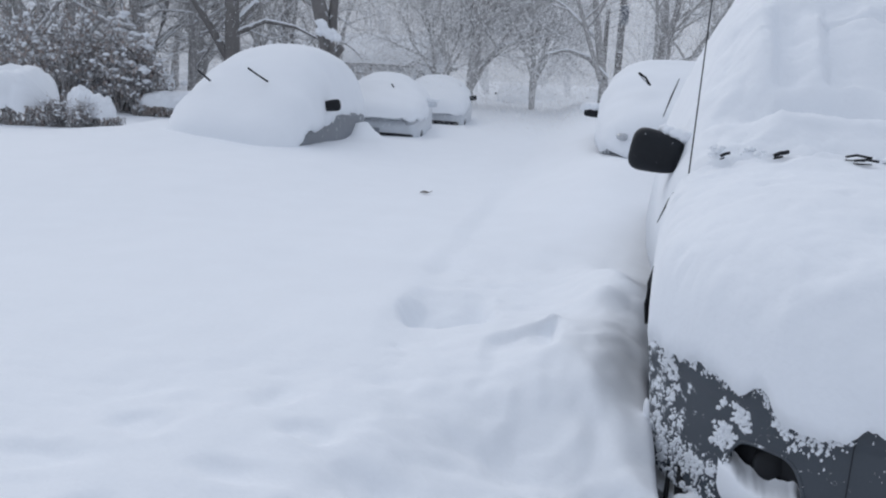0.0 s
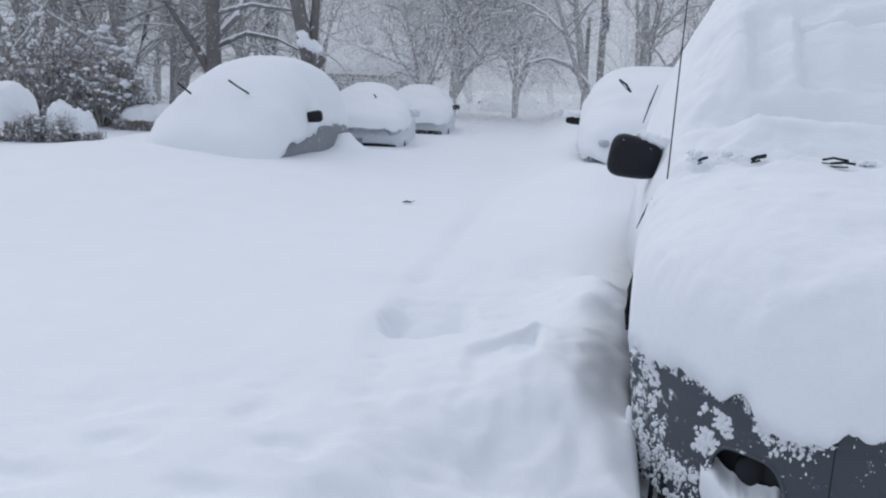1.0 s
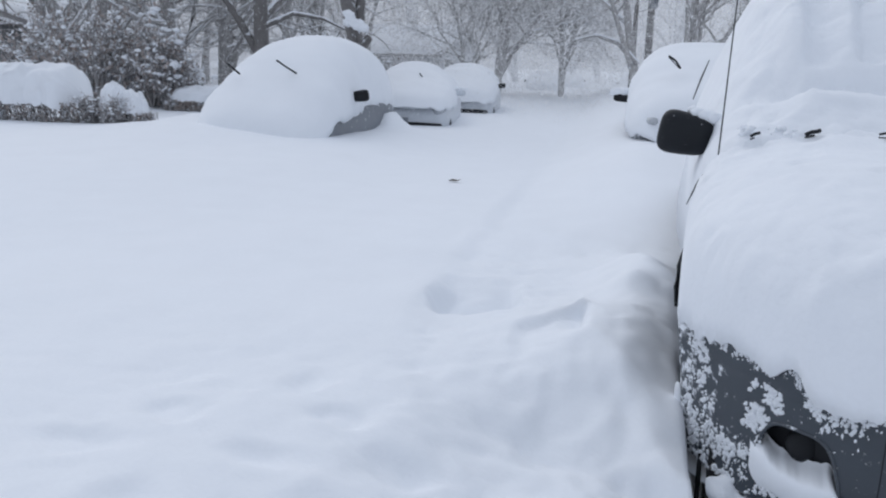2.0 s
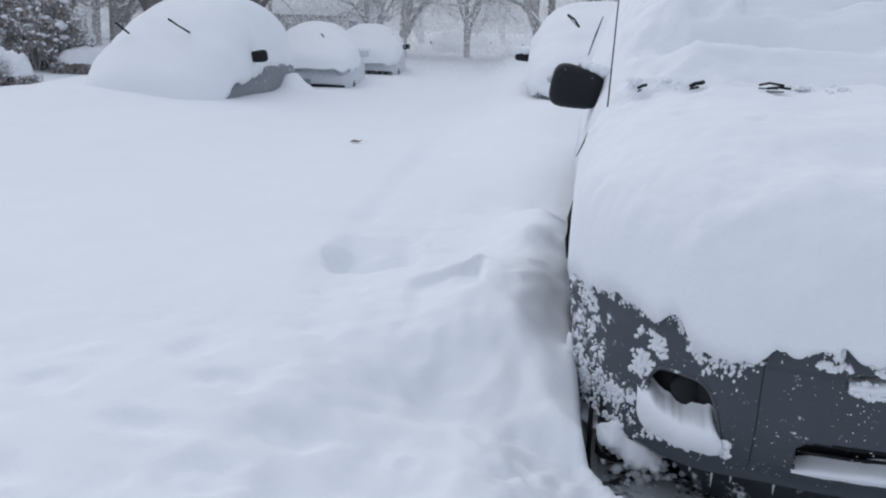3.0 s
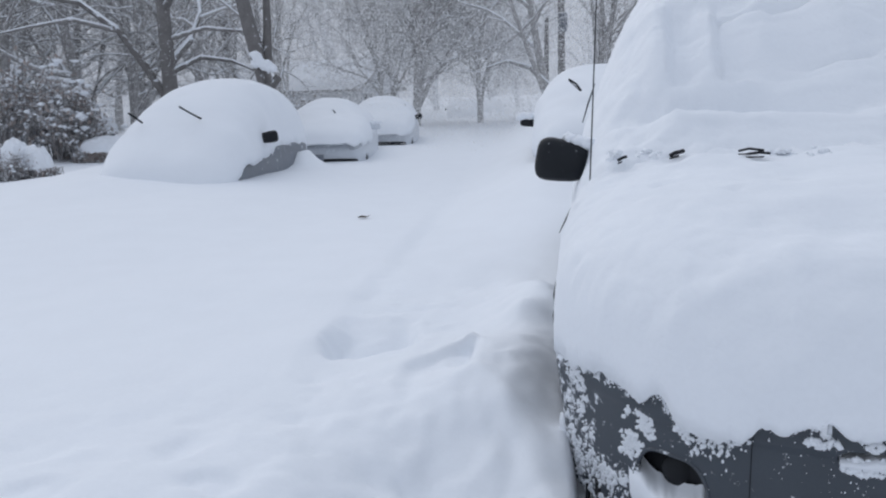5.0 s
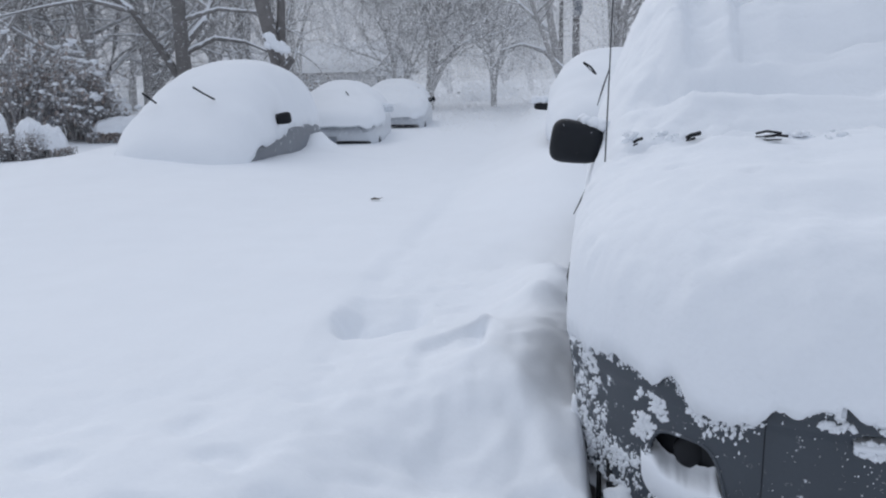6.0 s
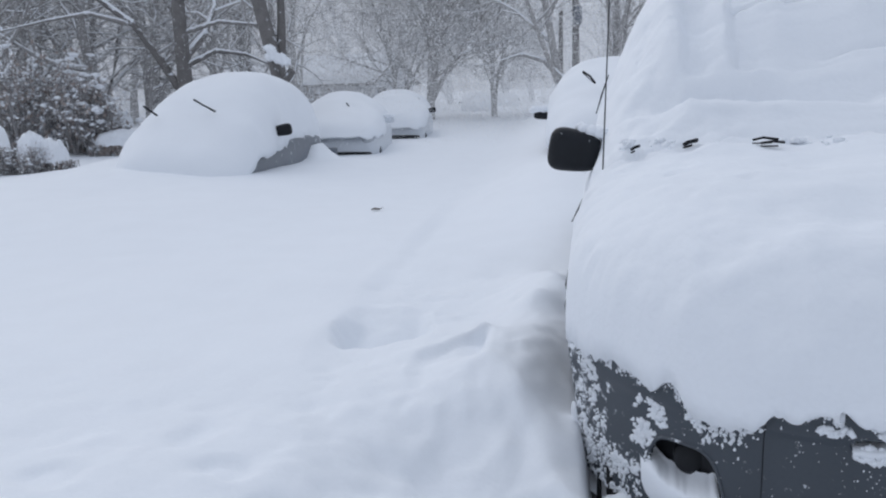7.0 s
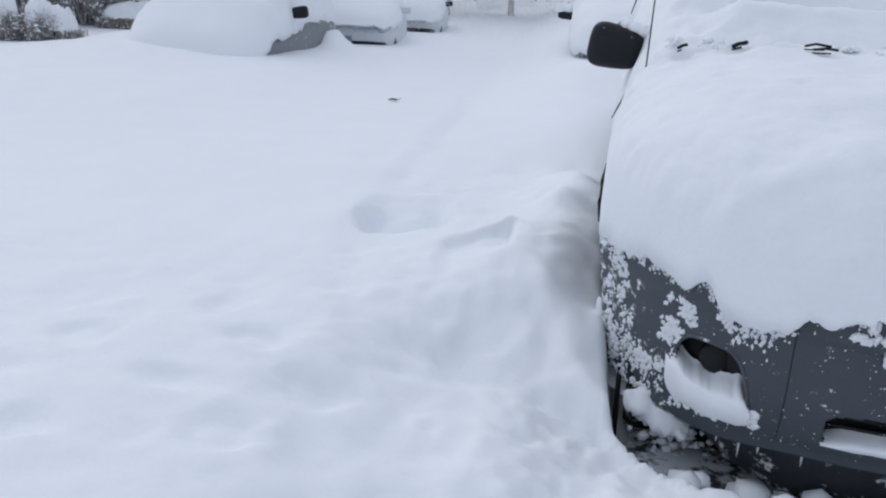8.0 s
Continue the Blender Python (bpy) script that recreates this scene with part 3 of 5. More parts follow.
vs = [max(0.62 * (w / 0.95) ** 2.7 - 0.014, 0.0) for w in spaced(0.24, 0.945, 70)] + spaced(0.64, 1.27, 40)
S = []
for v in vs:
    W = 0.95 * ((v + 0.014) / 0.62) ** (1 / 2.7) if v < 0.606 else curve([(0.606, 0.95), (1.0, 0.95), (1.27, 0.90)], v)
    T = curve([(0, 0.70), (0.015, 0.78), (0.06, 0.89), (0.13, 0.97), (0.22, 1.035), (0.45, 1.12), (0.75, 1.18), (1.0, 1.212), (1.18, 1.235), (1.27, 1.25)], v)
    B = rim_height(W) + curve([(0, 0.0), (0.55, 0.01), (0.75, 0.06), (0.95, 0.18), (1.27, 0.30)], v)
    row = []
    for k in range(121):
        a = -math.pi / 2 + math.pi * k / 120
        s, c = math.sin(a), max(math.cos(a), 0.0)
        u = W * math.copysign(abs(s) ** 0.66, s)
        z = B + (T - B) * c ** 0.50
        z += 0.022 * fbm(u, v, 3, 2.0) + 0.009 * fbm(u, v, 5, 6) + 0.006 * fbm(u, v, 7, 15) + 0.012 * max(fbm(u, v, 9, 4) - 0.1, 0) * step(0.15, 0.4, v) + 0.018 * fbm(u, v, 4, 12) * step(1.02, 1.22, v)
        z -= 0.03 * bump2(u, v, -0.1, 0.42, 0.35, 0.12) - 0.02 * bump2(u, v, -0.05, 0.25, 0.3, 0.1)
        z += 0.03 * abs(s) ** 8 * fbm(u * 3, v * 6, 0, 5) * step(0.08, 0.3, v)
        for cu, cv in ((-0.39, 0.70), (-0.56, 0.62), (-0.2, 0.85), (-0.62, 0.85), (0.05, 0.55)):
            z -= 0.018 * bump2(u, v, cu, cv, 0.022, 0.018)
        row.append((u, v + 0.01 * fbm(u, z, v, 5), z))
    S.append(row)
# front face of the cover, falling from the bonnet edge to a ragged rim over the bumper
face = []
for i in range(12):
    t = i / 11
    row = []
    for k in range(121):
        u, v0, z0 = S[0][k]
        fade = 1 - abs(math.sin(-math.pi / 2 + math.pi * k / 120)) ** 5
        rim = rim_height(u)
        row.append((u, v0 - 0.015 * math.sin(t * math.pi) * fade, z0 + (min(rim, z0) - z0) * t * fade))
    face.append(row)
bonnet_snow = mesh_object("bonnet_snow", *rings(face[::-1] + S[1:]), SNOW)
bonnet_snow.matrix_world = SUV
tagged(bonnet_snow, "thick rounded snow lying on the bonnet of the grey car", "snow")
sol = bonnet_snow.modifiers.new("thick", "SOLIDIFY")
sol.thickness, sol.offset = 0.012, -1

vs = spaced(1.20, 2.35, 110) + spaced(2.40, 4.85, 40)
S = []
for v in vs:
    W = curve([(1.20, 0.85), (1.4, 0.88), (1.7, 0.91), (2.1, 0.94), (2.6, 0.97), (3.7, 1.0), (4.5, 0.95), (4.85, 0.75)], v)
    T = curve([(1.20, 1.205), (1.26, 1.262), (1.36, 1.325), (1.45, 1.375), (1.55, 1.43), (1.75, 1.62), (2.0, 1.86), (2.3, 2.06), (2.6, 2.15), (3.5, 2.18), (4.5, 2.1), (4.85, 1.85)], v)
    B = curve([(1.20, 0.92), (1.32, 0.80), (1.6, 0.66), (2.2, 0.62), (4.85, 0.7)], v)
    row = []
    for k in range(141):
        a = -math.pi / 2 + math.pi * k / 140
        s, c = math.sin(a), max(math.cos(a), 0.0)
        z = B + (T - B) * c ** 0.30
        u = W * math.copysign(abs(s) ** 0.50, s) * (1 - 0.34 * max(z - 1.24, 0.0))
        u *= 1 + 0.06 * step(1.22, 0.95, z) * step(1.25, 1.45, v)
        z += 0.030 * fbm(u, v, z, 2.2) * step(1.3, 1.6, v) + 0.010 * fbm(u, v, z, 8) + 0.012 * fbm(u, v, 4, 14) * step(1.45, 1.25, v)
        z -= (0.11 * bump2(u, v, -0.36, 1.54, 0.26, 0.06) + 0.05 * bump2(u, v, -0.08, 1.52, 0.2, 0.05)) * (1 + 0.7 * fbm(u, v, 8, 5)) - 0.025 * bump2(u, v, -0.25, 1.42, 0.5, 0.06)
        fold = 0.05 * step(-0.57, -0.53, u) * step(-0.34, -0.50, u) + 0.06 * step(-0.37, -0.34, u) * step(-0.10, -0.30, u) + 0.05 * step(-0.13, -0.10, u) * step(0.2, -0.05, u)
        z -= fold * step(1.62, 1.70, v + 0.03 * fbm(u, 0, 3, 6)) * step(2.15, 1.95, v + 0.04 * fbm(u, 0, 5, 6))
        z -= 0.05 * bump2(v, 0, 1.97 + 0.10 * (u + 0.36) + 0.02 * fbm(u, 2, 2, 7), 0, 0.010, 1) * step(-0.40, -0.32, u) * step(0.06, -0.02, u)
        z -= 0.05 * bump2(v, 0, 1.72 + 0.12 * (u - 0.05) + 0.02 * fbm(u, 6, 2, 7), 0, 0.010, 1) * step(0.0, 0.05, u) * step(0.3, 0.2, u)
        z += 0.05 * bump2(u, v, -0.60, 1.75, 0.07, 0.25) + 0.04 * fbm(u, v, 2, 3.5) * step(1.3, 1.5, v) + 0.018 * fbm(u, v, z, 7)
        lip = step(1.30, 1.20, v)
        row.append((u, v + 0.012 * fbm(u, z, v, 4) + lip * (0.05 * fbm(u, 1, 5, 5) + 0.02 * fbm(u, 3, 5, 14)), z))
    S.append(row)
roof_snow = mesh_object("roof_snow", *rings(S), SNOW)
roof_snow.matrix_world = SUV
tagged(roof_snow, "deep snow over windscreen and roof of the grey car", "snow")
sol = roof_snow.modifiers.new("thick", "SOLIDIFY")
sol.thickness, sol.offset = 0.03, -1

rnd = random.Random(14)
mirror_snow = mesh_object("mirror_snow", *join(*[clump((-0.975 + 0.012 * k, 1.66 + rnd.gauss(0, 0.02), 1.285 - 0.0035 * k + rnd.gauss(0, 0.003)), 0.022 + 0.012 * rnd.random() + 0.0012 * k, rnd, 0.75) for k in range(14)]), SNOW)
mirror_snow.matrix_world = SUV
tagged(mirror_snow, "snow lying along the top of the door mirror", "snow")
crumbs = mesh_object("snow_crumbs", *join(*[clump((u, 1.25 - 0.10 * (u / 0.9 + 0.4) * 0.3 + rnd.gauss(0, 0.035), 1.24 + rnd.gauss(0, 0.008)), 0.003 + 0.017 * rnd.random() ** 2.5, rnd, 0.7, 1.0, 0.9) for u in [q for q in [(-0.8 + 1.5 * rnd.random()) for k in range(330)] if fbm(q, 2, 7, 4) > 0.05]]), SNOW)
crumbs.matrix_world = SUV
tagged(crumbs, "crumbled snow along the foot of the windscreen", "snow", kind="stuff")

# snow caught in the lamp hollow, the intake and along the bumper
def drift(name, pts_fn, nu, nw, label):
    ob = mesh_object(name, *rings([[pts_fn(i / (nu - 1), k / (nw - 1)) for i in range(nu)] for k in range(nw)]), SNOW_FLAT)
    ob.matrix_world = SUV
    return tagged(ob, label, "snow")


def hollow_snow(s, t):
    """Heap that fills the lower part of the hollow and spills over its lip."""
    e = 0.985 - 1.97 * s
    au = 0.598 + 0.124 * e
    half = 0.106 * max(1 - abs(e) ** 4, 0.0) ** 0.25
    low = 0.362 - half - 0.010 + 0.012 * fbm(au, 0, 6, 18)
    top = curve([(0.47, 0.30), (0.50, 0.372), (0.53, 0.378), (0.58, 0.362), (0.64, 0.376), (0.69, 0.415), (0.725, 0.39)], au) + 0.010 * fbm(au, 0, 3, 25)
    z = low + (max(top, low + 0.01) - low) * t
    p = bumper_point(-au, z)
    out = 0.026 * math.sin(math.pi * min(t * 1.12, 1.0)) ** 0.7 * (1 - e ** 4) ** 0.5
    return (p[0], p[1] - out - 0.003 + 0.085 * step(0.70, 1, t) * step(0.125, 0.10, abs(au - 0.598)), p[2] + 0.006 * fbm(au, z, 1, 22))


drift("snow_drift", hollow_snow, 40, 20, "snow packed into the fog lamp hollow")


def intake_snow(s, t):
    u = -0.30 + 0.60 * s
    z = 0.272 + 0.06 * t * math.sin(math.pi * min(max(s, 0.02), 0.98)) ** 0.3 + 0.004 * fbm(u, t, 2, 20)
    p = bumper_point(u, z)
    return (p[0], p[1] - 0.012 * math.sin(math.pi * t) + 0.06 * step(0.5, 1, t), p[2])


def slot_snow(s, t):
    u = -0.20 + 0.40 * s
    top = 0.030 + 0.024 * (0.5 + fbm(u, 0, 4, 9)) * math.sin(math.pi * min(max(s, 0.02), 0.98)) ** 0.3
    z = 0.533 + top * t + 0.004 * fbm(u, t, 2, 25)
    p = bumper_point(u, z)
    return (p[0], p[1] - 0.014 * math.sin(math.pi * min(t * 1.1, 1.0)) + 0.045 * step(0.7, 1, t), p[2])


drift("snow_drift", slot_snow, 40, 10, "snow packed into the upper slot of the bumper")
drift("snow_drift", intake_snow, 30, 10, "snow packed into the low air intake")


def skirt_snow(s, t):
    """Snow frozen on to the rear edge of the bumper corner, down to its lowest point."""
    u = -0.95 + 0.20 * step(0.62, 1.0, s)
    z = 0.42 - 0.27 * min(s / 0.70, 1.0)
    p = bumper_point(u, z)
    w = (0.012 + 0.040 * math.sin(math.pi * min(s * 1.1, 1.0)) ** 0.8) * (1 + 0.35 * fbm(s * 4, 0, 0, 2))
    ang = (t - 0.5) * math.pi * 1.5
    return (p[0] - w * math.cos(ang) * 0.75, p[1] + 0.035 + w * math.sin(ang) * 0.9, p[2] - 0.012 - 0.5 * w * math.cos(ang) * step(0.5, 0.9, s) + 0.006 * fbm(u, z, t, 14))


drift("snow_drift", skirt_snow, 30, 12, "snow frozen on to the lower bumper corner")

def hanging_lump(s, t):
    """Rounded lump of dirty snow hanging under the bumper corner, before the tyre."""
    a = 2 * math.pi * t
    r = 0.042 * (1 - abs(2 * s - 1) ** 2.6) ** 0.5 * (1 + 0.7 * fbm(s * 3, math.cos(a), math.sin(a), 1.3)) + 0.001
    return (-0.815 + 0.21 * s + 0.3 * r * math.sin(a), 0.43 - 0.06 * s + 0.8 * r * math.cos(a), 0.185 - 0.085 * s + r * math.sin(a) + 0.012 * fbm(s * 5, math.cos(a), math.sin(a), 3))


drift("snow_drift", hanging_lump, 26, 19, "dirty lump of snow frozen under the bumper corner")

rnd = random.Random(4)
bits = []
for i in range(5600):
    r = rnd.random()
    if r < 0.45:       # ragged rim under the bonnet snow
        u = -0.93 + 1.5 * rnd.random()
        thick = 0.036 * step(0.38, 0.44, abs(u)) * step(0.64, 0.57, abs(u)) + 0.012
        z = rim_height(u) + 0.004 - abs(rnd.gauss(0, thick))
        if fbm(u, z, 8, 7) < -0.05:
            continue
    elif r < 0.86:     # corner of the bumper
        u = -0.95 + 0.26 * rnd.random() ** 1.4
        z = 0.20 + 0.43 * rnd.random()
        if fbm(u * 3, z, 2, 8) < 0.05 or (z > 0.47 and u > -0.86):
            continue
    else:
        u = -0.75 + 1.2 * rnd.random()
        z = 0.22 + 0.4 * rnd.random()
        if in_fog(u, z) or fbm(u, z, 5, 5) < -0.1:
            continue
    p = bumper_point(u, z)
    size = rnd.choice((0.0015, 0.002, 0.003, 0.004, 0.006)) * (0.36 if r >= 0.86 else 1.0)
    bits.append(clump(p, size, rnd, 0.7 + 0.9 * rnd.random(), 0.5, 1.2))
# larger pads of frozen snow
PADS = ((-0.90, 0.25, 0.02, 0.03), (-0.86, 0.21, 0.03, 0.014), (-0.79, 0.21, 0.03, 0.012), (-0.915, 0.42, 0.012, 0.05), (-0.90, 0.34, 0.014, 0.04), (-0.695, 0.545, 0.026, 0.03), (-0.665, 0.54, 0.02, 0.02), (-0.645, 0.515, 0.02, 0.012), (-0.71, 0.475, 0.022, 0.022), (-0.695, 0.455, 0.02, 0.02), (-0.725, 0.43, 0.015, 0.02),
        (-0.885, 0.60, 0.02, 0.03), (-0.86, 0.55, 0.015, 0.04), (-0.87, 0.47, 0.012, 0.05), (-0.845, 0.38, 0.02, 0.05), (-0.80, 0.33, 0.015, 0.05), (-0.84, 0.28, 0.03, 0.04), (-0.77, 0.30, 0.012, 0.03), (-0.735, 0.33, 0.012, 0.02),
        (-0.50, 0.275, 0.04, 0.010), (-0.47, 0.30, 0.012, 0.015), (-0.62, 0.25, 0.05, 0.012), (-0.70, 0.235, 0.03, 0.014), (-0.43, 0.575, 0.02, 0.03), (-0.53, 0.545, 0.05, 0.015), (-0.58, 0.56, 0.025, 0.02),
        (-0.315, 0.645, 0.018, 0.02), (-0.17, 0.545, 0.02, 0.016), (-0.135, 0.54, 0.025, 0.018), (-0.10, 0.543, 0.025, 0.018), (-0.06, 0.54, 0.025, 0.016), (-0.24, 0.60, 0.03, 0.01), (-0.15, 0.60, 0.03, 0.012))
for u, z, su, sz in PADS:
    for q in range(36):
        a, r = rnd.random() * 6.283, rnd.random() ** 0.6
        uu, zz = max(u + 1.3 * su * r * math.cos(a), -0.95), z + 1.3 * sz * r * math.sin(a)
        if fbm(uu, zz, 7, 14) > -0.2:
            bits.append(clump(bumper_point(uu, zz), 0.0035 + 0.008 * rnd.random(), rnd, 0.9, 0.45, 1.1))
cling = mesh_object("clinging_snow", *join(*bits), SNOW_FLAT)
cling.matrix_world = SUV
tagged(cling, "crumbs of snow frozen on to the grey bumper", "snow", kind="stuff")

# dark sheet added so that the shaded gap under the bumper reads dark
bare = mesh_object("road", *rings([[(u, v + 0.04 * fbm(u, v, 3, 4), -0.035 + 0.006 * fbm(u, v, 1, 8)) for u in spaced(-0.78, 0.9, 60)] for v in spaced(0.22, 1.3, 40)]), ASPHALT)
bare.matrix_world = SUV
tagged(bare, "dark asphalt sheet added under the front of the grey car", "road", kind="structure")

rnd = random.Random(31)
slush = []
for i in range(420):
    u, v = -0.76 + 0.86 * rnd.random(), 0.30 + 0.32 * rnd.random()
    p = SUV @ Vector((u, v, 0))
    slush.append(clump((u, v, ground_height(p.x, p.y) - 0.004), 0.005 + 0.018 * rnd.random() ** 2, rnd, 0.6, 0.95, 1.1))
for i in range(60):        # bigger clods before the air dam
    u, v = -0.62 + 0.72 * rnd.random(), 0.10 + 0.16 * rnd.random()
    slush.append(clump((u, v, 0.0 + 0.06 * rnd.random()), 0.02 + 0.03 * rnd.random(), rnd, 0.8, 0.95, 0.7))
for i in range(90):
    slush.append(clump((-0.62 + rnd.gauss(0, 0.08), 0.50 + rnd.gauss(0, 0.015), 0.06 + rnd.gauss(0, 0.05)), 0.006 + 0.014 * rnd.random(), rnd, 0.95, 0.6, 1.1))
slush_ob = mesh_object("slush", *join(*slush), SNOW_FLAT)
slush_ob.matrix_world = SUV
tagged(slush_ob, "lumps of slush round the tyre under the bumper", "snow", kind="stuff")


# ---- snowed-in cars along the street ----
def far_car(m, label, paint, length=4.5, half=0.9, roof=1.55, cover=0.16, rim=0.62, front_rim=None, wipers=(), mirror=-1, mirror_z=1.02, hood=0.95, plate=False, lamps=True, steep=1.0, p=0.66, q=0.5, tops=None, shell_mat=None, plate_z=0.5, lamp_v=0.0, lamp_z=0.0, grille=True, mirror_size=(0.20, 0.11, 0.14), lamp_k=1.0, mirror_cap=0.0, taper=0.0):
    """A parked car and the snow on it: body, cabin, wheels, lamps, mirrors; its snow is a thing of its own."""
    root = thing("parked_car", m, label, "car", "parked cars")
    k = length / 4.5
    wide = [(0.0, half * 0.62), (0.12, half * 0.84), (0.4, half * 0.96), (0.8, half), (length - 0.6, half), (length - 0.1, half * 0.86), (length, half * 0.7)]
    piece("body", hull([0.0, 0.05, 0.12, 0.25, 0.4] + spaced(0.6, length - 0.4, 12) + [length - 0.2, length - 0.08, length], wide,
                       [(0, hood - 0.28), (0.1, hood - 0.12), (0.5, hood - 0.04), (1.2, hood + 0.03), (length - 0.5, hood + 0.06), (length, hood - 0.15)],
                       [(0, 0.36), (0.2, 0.24), (length - 0.3, 0.24), (length, 0.4)], n=28, e=0.4), paint, root)
    piece("cabin", hull(spaced(1.1 * k, length - 0.35, 18), [(1.1 * k, half * 0.86), (2.0 * k, half * 0.76), (length - 0.35, half * 0.7)],
                        [(1.1 * k, hood + 0.06), (1.4 * k, hood + 0.28), (1.9 * k, roof - 0.06), (2.3 * k, roof), (3.4 * k, roof), (length - 0.35, roof - 0.25)], [(1.0, hood - 0.15), (length, hood - 0.15)], e=0.36), GLASS_DARK, root, "dark glazed cabin")
    for side in (-1, 1):
        for v in (0.82 * k, length - 0.9 * k):
            wheel(root, (side * (half - 0.11), v, 0.32), 0.32, 0.2, side)
        if lamps:
            L = hull(spaced(0.03, 0.28, 5), [(0.03, 0.06), (0.12, 0.13), (0.28, 0.15)], [(0.03, hood - 0.17), (0.28, hood - 0.1)], [(0.03, hood - 0.29), (0.28, hood - 0.27)], n=16, e=0.7)
            piece("headlight", ([(p[0] * lamp_k + side * half * 0.74, p[1] + lamp_v, hood - 0.19 + (p[2] - hood + 0.19) * lamp_k + lamp_z) for p in L[0]], L[1]), LENS, root, "clear headlight ringed with snow")
        door_mirror(root, (side * (half + 0.11), 1.52 * k, mirror_z), mirror_size, side, shell_mat or BLACK, lean=-8 * side)
    if grille:
        piece("grille", hull(spaced(-0.012, 0.03, 3), [(-0.02, half * 0.55), (0.1, half * 0.55)], [(-0.02, hood - 0.3), (0.1, hood - 0.3)], [(-0.02, hood - 0.42), (0.1, hood - 0.42)], n=20), BLACK, root, "black grille")
    piece("lower_intake", hull(spaced(-0.015, 0.1, 3), [(-0.02, half * 0.72), (0.1, half * 0.85)], [(-0.02, 0.46), (0.1, 0.46)], [(-0.02, 0.33), (0.1, 0.33)], n=20), BLACK, root, "black lower grille")
    if plate:
        pl = part("number_plate", box((0.30, 0.012, 0.15), (-0.02, -0.025, plate_z), 0.004), PLATE, root, "white number plate")
        part("plate_bar", box((0.2, 0.004, 0.05), (-0.02, -0.034, plate_z)), BAR, pl)
    for path in wipers:
        wiper(root, path, 0.012)
    if mirror_cap:
        rc = random.Random(9)
        for side in (-1, 1):
            cap = mesh_object("mirror_snow", *join(*[clump((side * (half + 0.03 + 0.022 * q), 1.52 * k + rc.gauss(0, 0.01), mirror_z + mirror_size[2] * 0.45 + mirror_cap * 0.5), 0.035 + mirror_cap * 0.6, rc, 0.9, 1, 0.4) for q in range(9)]), SNOW)
            cap.matrix_world = m
            tagged(cap, "thick snow lying on the door mirror of a parked car", "snow", "snow on mirrors")
    # the snow
    fr = front_rim if front_rim is not None else rim - 0.12
    c = cover
    vs = [-0.16, -0.15, -0.12, -0.07, 0.0, 0.1, 0.2, 0.32] + spaced(0.45, length - 0.3, 44) + [length - 0.15, length - 0.02, length + 0.06]
    S = shell(vs, [(-0.16, half * 0.6), (-0.1, half * 0.75), (0.05, half * 0.9), (0.4, half * 1.01), (0.8, half + 0.05), (1.5 * k, half + 0.05), (2.4 * k, half * 0.98), (length - 0.6, half * 0.97), (length, half * 0.85), (length + 0.06, half * 0.7)],
              tops or [(-0.16, fr + 0.04), (-0.12, hood - 0.16), (-0.05, hood - 0.02), (0.1, hood + 0.10 * steep), (0.45, hood + 0.22 * steep), (0.9 * k, hood + 0.37 * steep), (1.3 * k, (hood + roof) / 2 + 0.26), (1.75 * k, roof + c - 0.10), (2.2 * k, roof + c), (3.3 * k, roof + c), (length - 0.4, roof + c - 0.22), (length, hood + 0.25), (length + 0.06, hood)],
              [(-0.16, fr), (0.2, fr), (0.7, rim - 0.02), (1.2 * k, rim), (1.5 * k, rim + 0.06), (2.0 * k, rim + 0.08), (length - 1.2, rim + 0.10), (length, rim)],
              across=40, p=p, q=q, rough=0.02, seed=m.translation.x * 3, lower_noise=0.07, taper=taper)
    cov = mesh_object("car_snow", *rings(S), SNOW)
    cov.matrix_world = m
    tagged(cov, "deep smooth snow burying a parked car", "snow", "snow on cars")
    so = cov.modifiers.new("thick", "SOLIDIFY")
    so.thickness, so.offset = 0.03, -1
    return root


far_car(pose(-4.36, 9.6, 0.06, 0, 0, 1), "grey car under a smooth mound of snow with raised wipers", WET_GREY, 4.6, 0.84, 1.50, 0.22, 0.66, front_rim=0.37, mirror_z=0.98, mirror_size=(0.25, 0.12, 0.17),
        wipers=([(0.10, 0.66, 1.42), (0.19, 0.73, 1.345), (0.31, 0.82, 1.26)], [(-0.56, 0.66, 1.36), (-0.49, 0.72, 1.29), (-0.44, 0.78, 1.23)]), hood=0.84, p=0.78, q=0.66, lamps=False,
        tops=[(-0.16, 0.46), (-0.12, 0.60), (-0.05, 0.72), (0.1, 0.85), (0.45, 1.04), (0.9, 1.28), (1.3, 1.48), (1.8, 1.68), (2.3, 1.78), (3.0, 1.80), (3.8, 1.72), (4.4, 1.4), (4.66, 0.95)])
far_car(pose(-3.80, 15.2, 0.0, 0, 0, 6), "white car half buried in snow", WHITE_PAINT, 4.4, 0.88, 1.36, 0.17, 0.74, front_rim=0.70, mirror_z=0.98, hood=0.9, plate=True, plate_z=0.47, grille=False, shell_mat=WHITE_PAINT, p=0.80, q=0.52, taper=0.30, mirror_cap=0.03,
        tops=[(-0.16, 0.74), (-0.12, 0.80), (-0.05, 0.90), (0.1, 1.0), (0.45, 1.13), (0.9, 1.26), (1.3, 1.40), (1.75, 1.51), (2.2, 1.56), (3.3, 1.54), (4.0, 1.4), (4.4, 1.15), (4.46, 0.9)],
        wipers=([(0.22, 0.95, 1.34), (0.30, 1.0, 1.22)], [(-0.5, 0.95, 1.22), (-0.46, 1.0, 1.18)]))
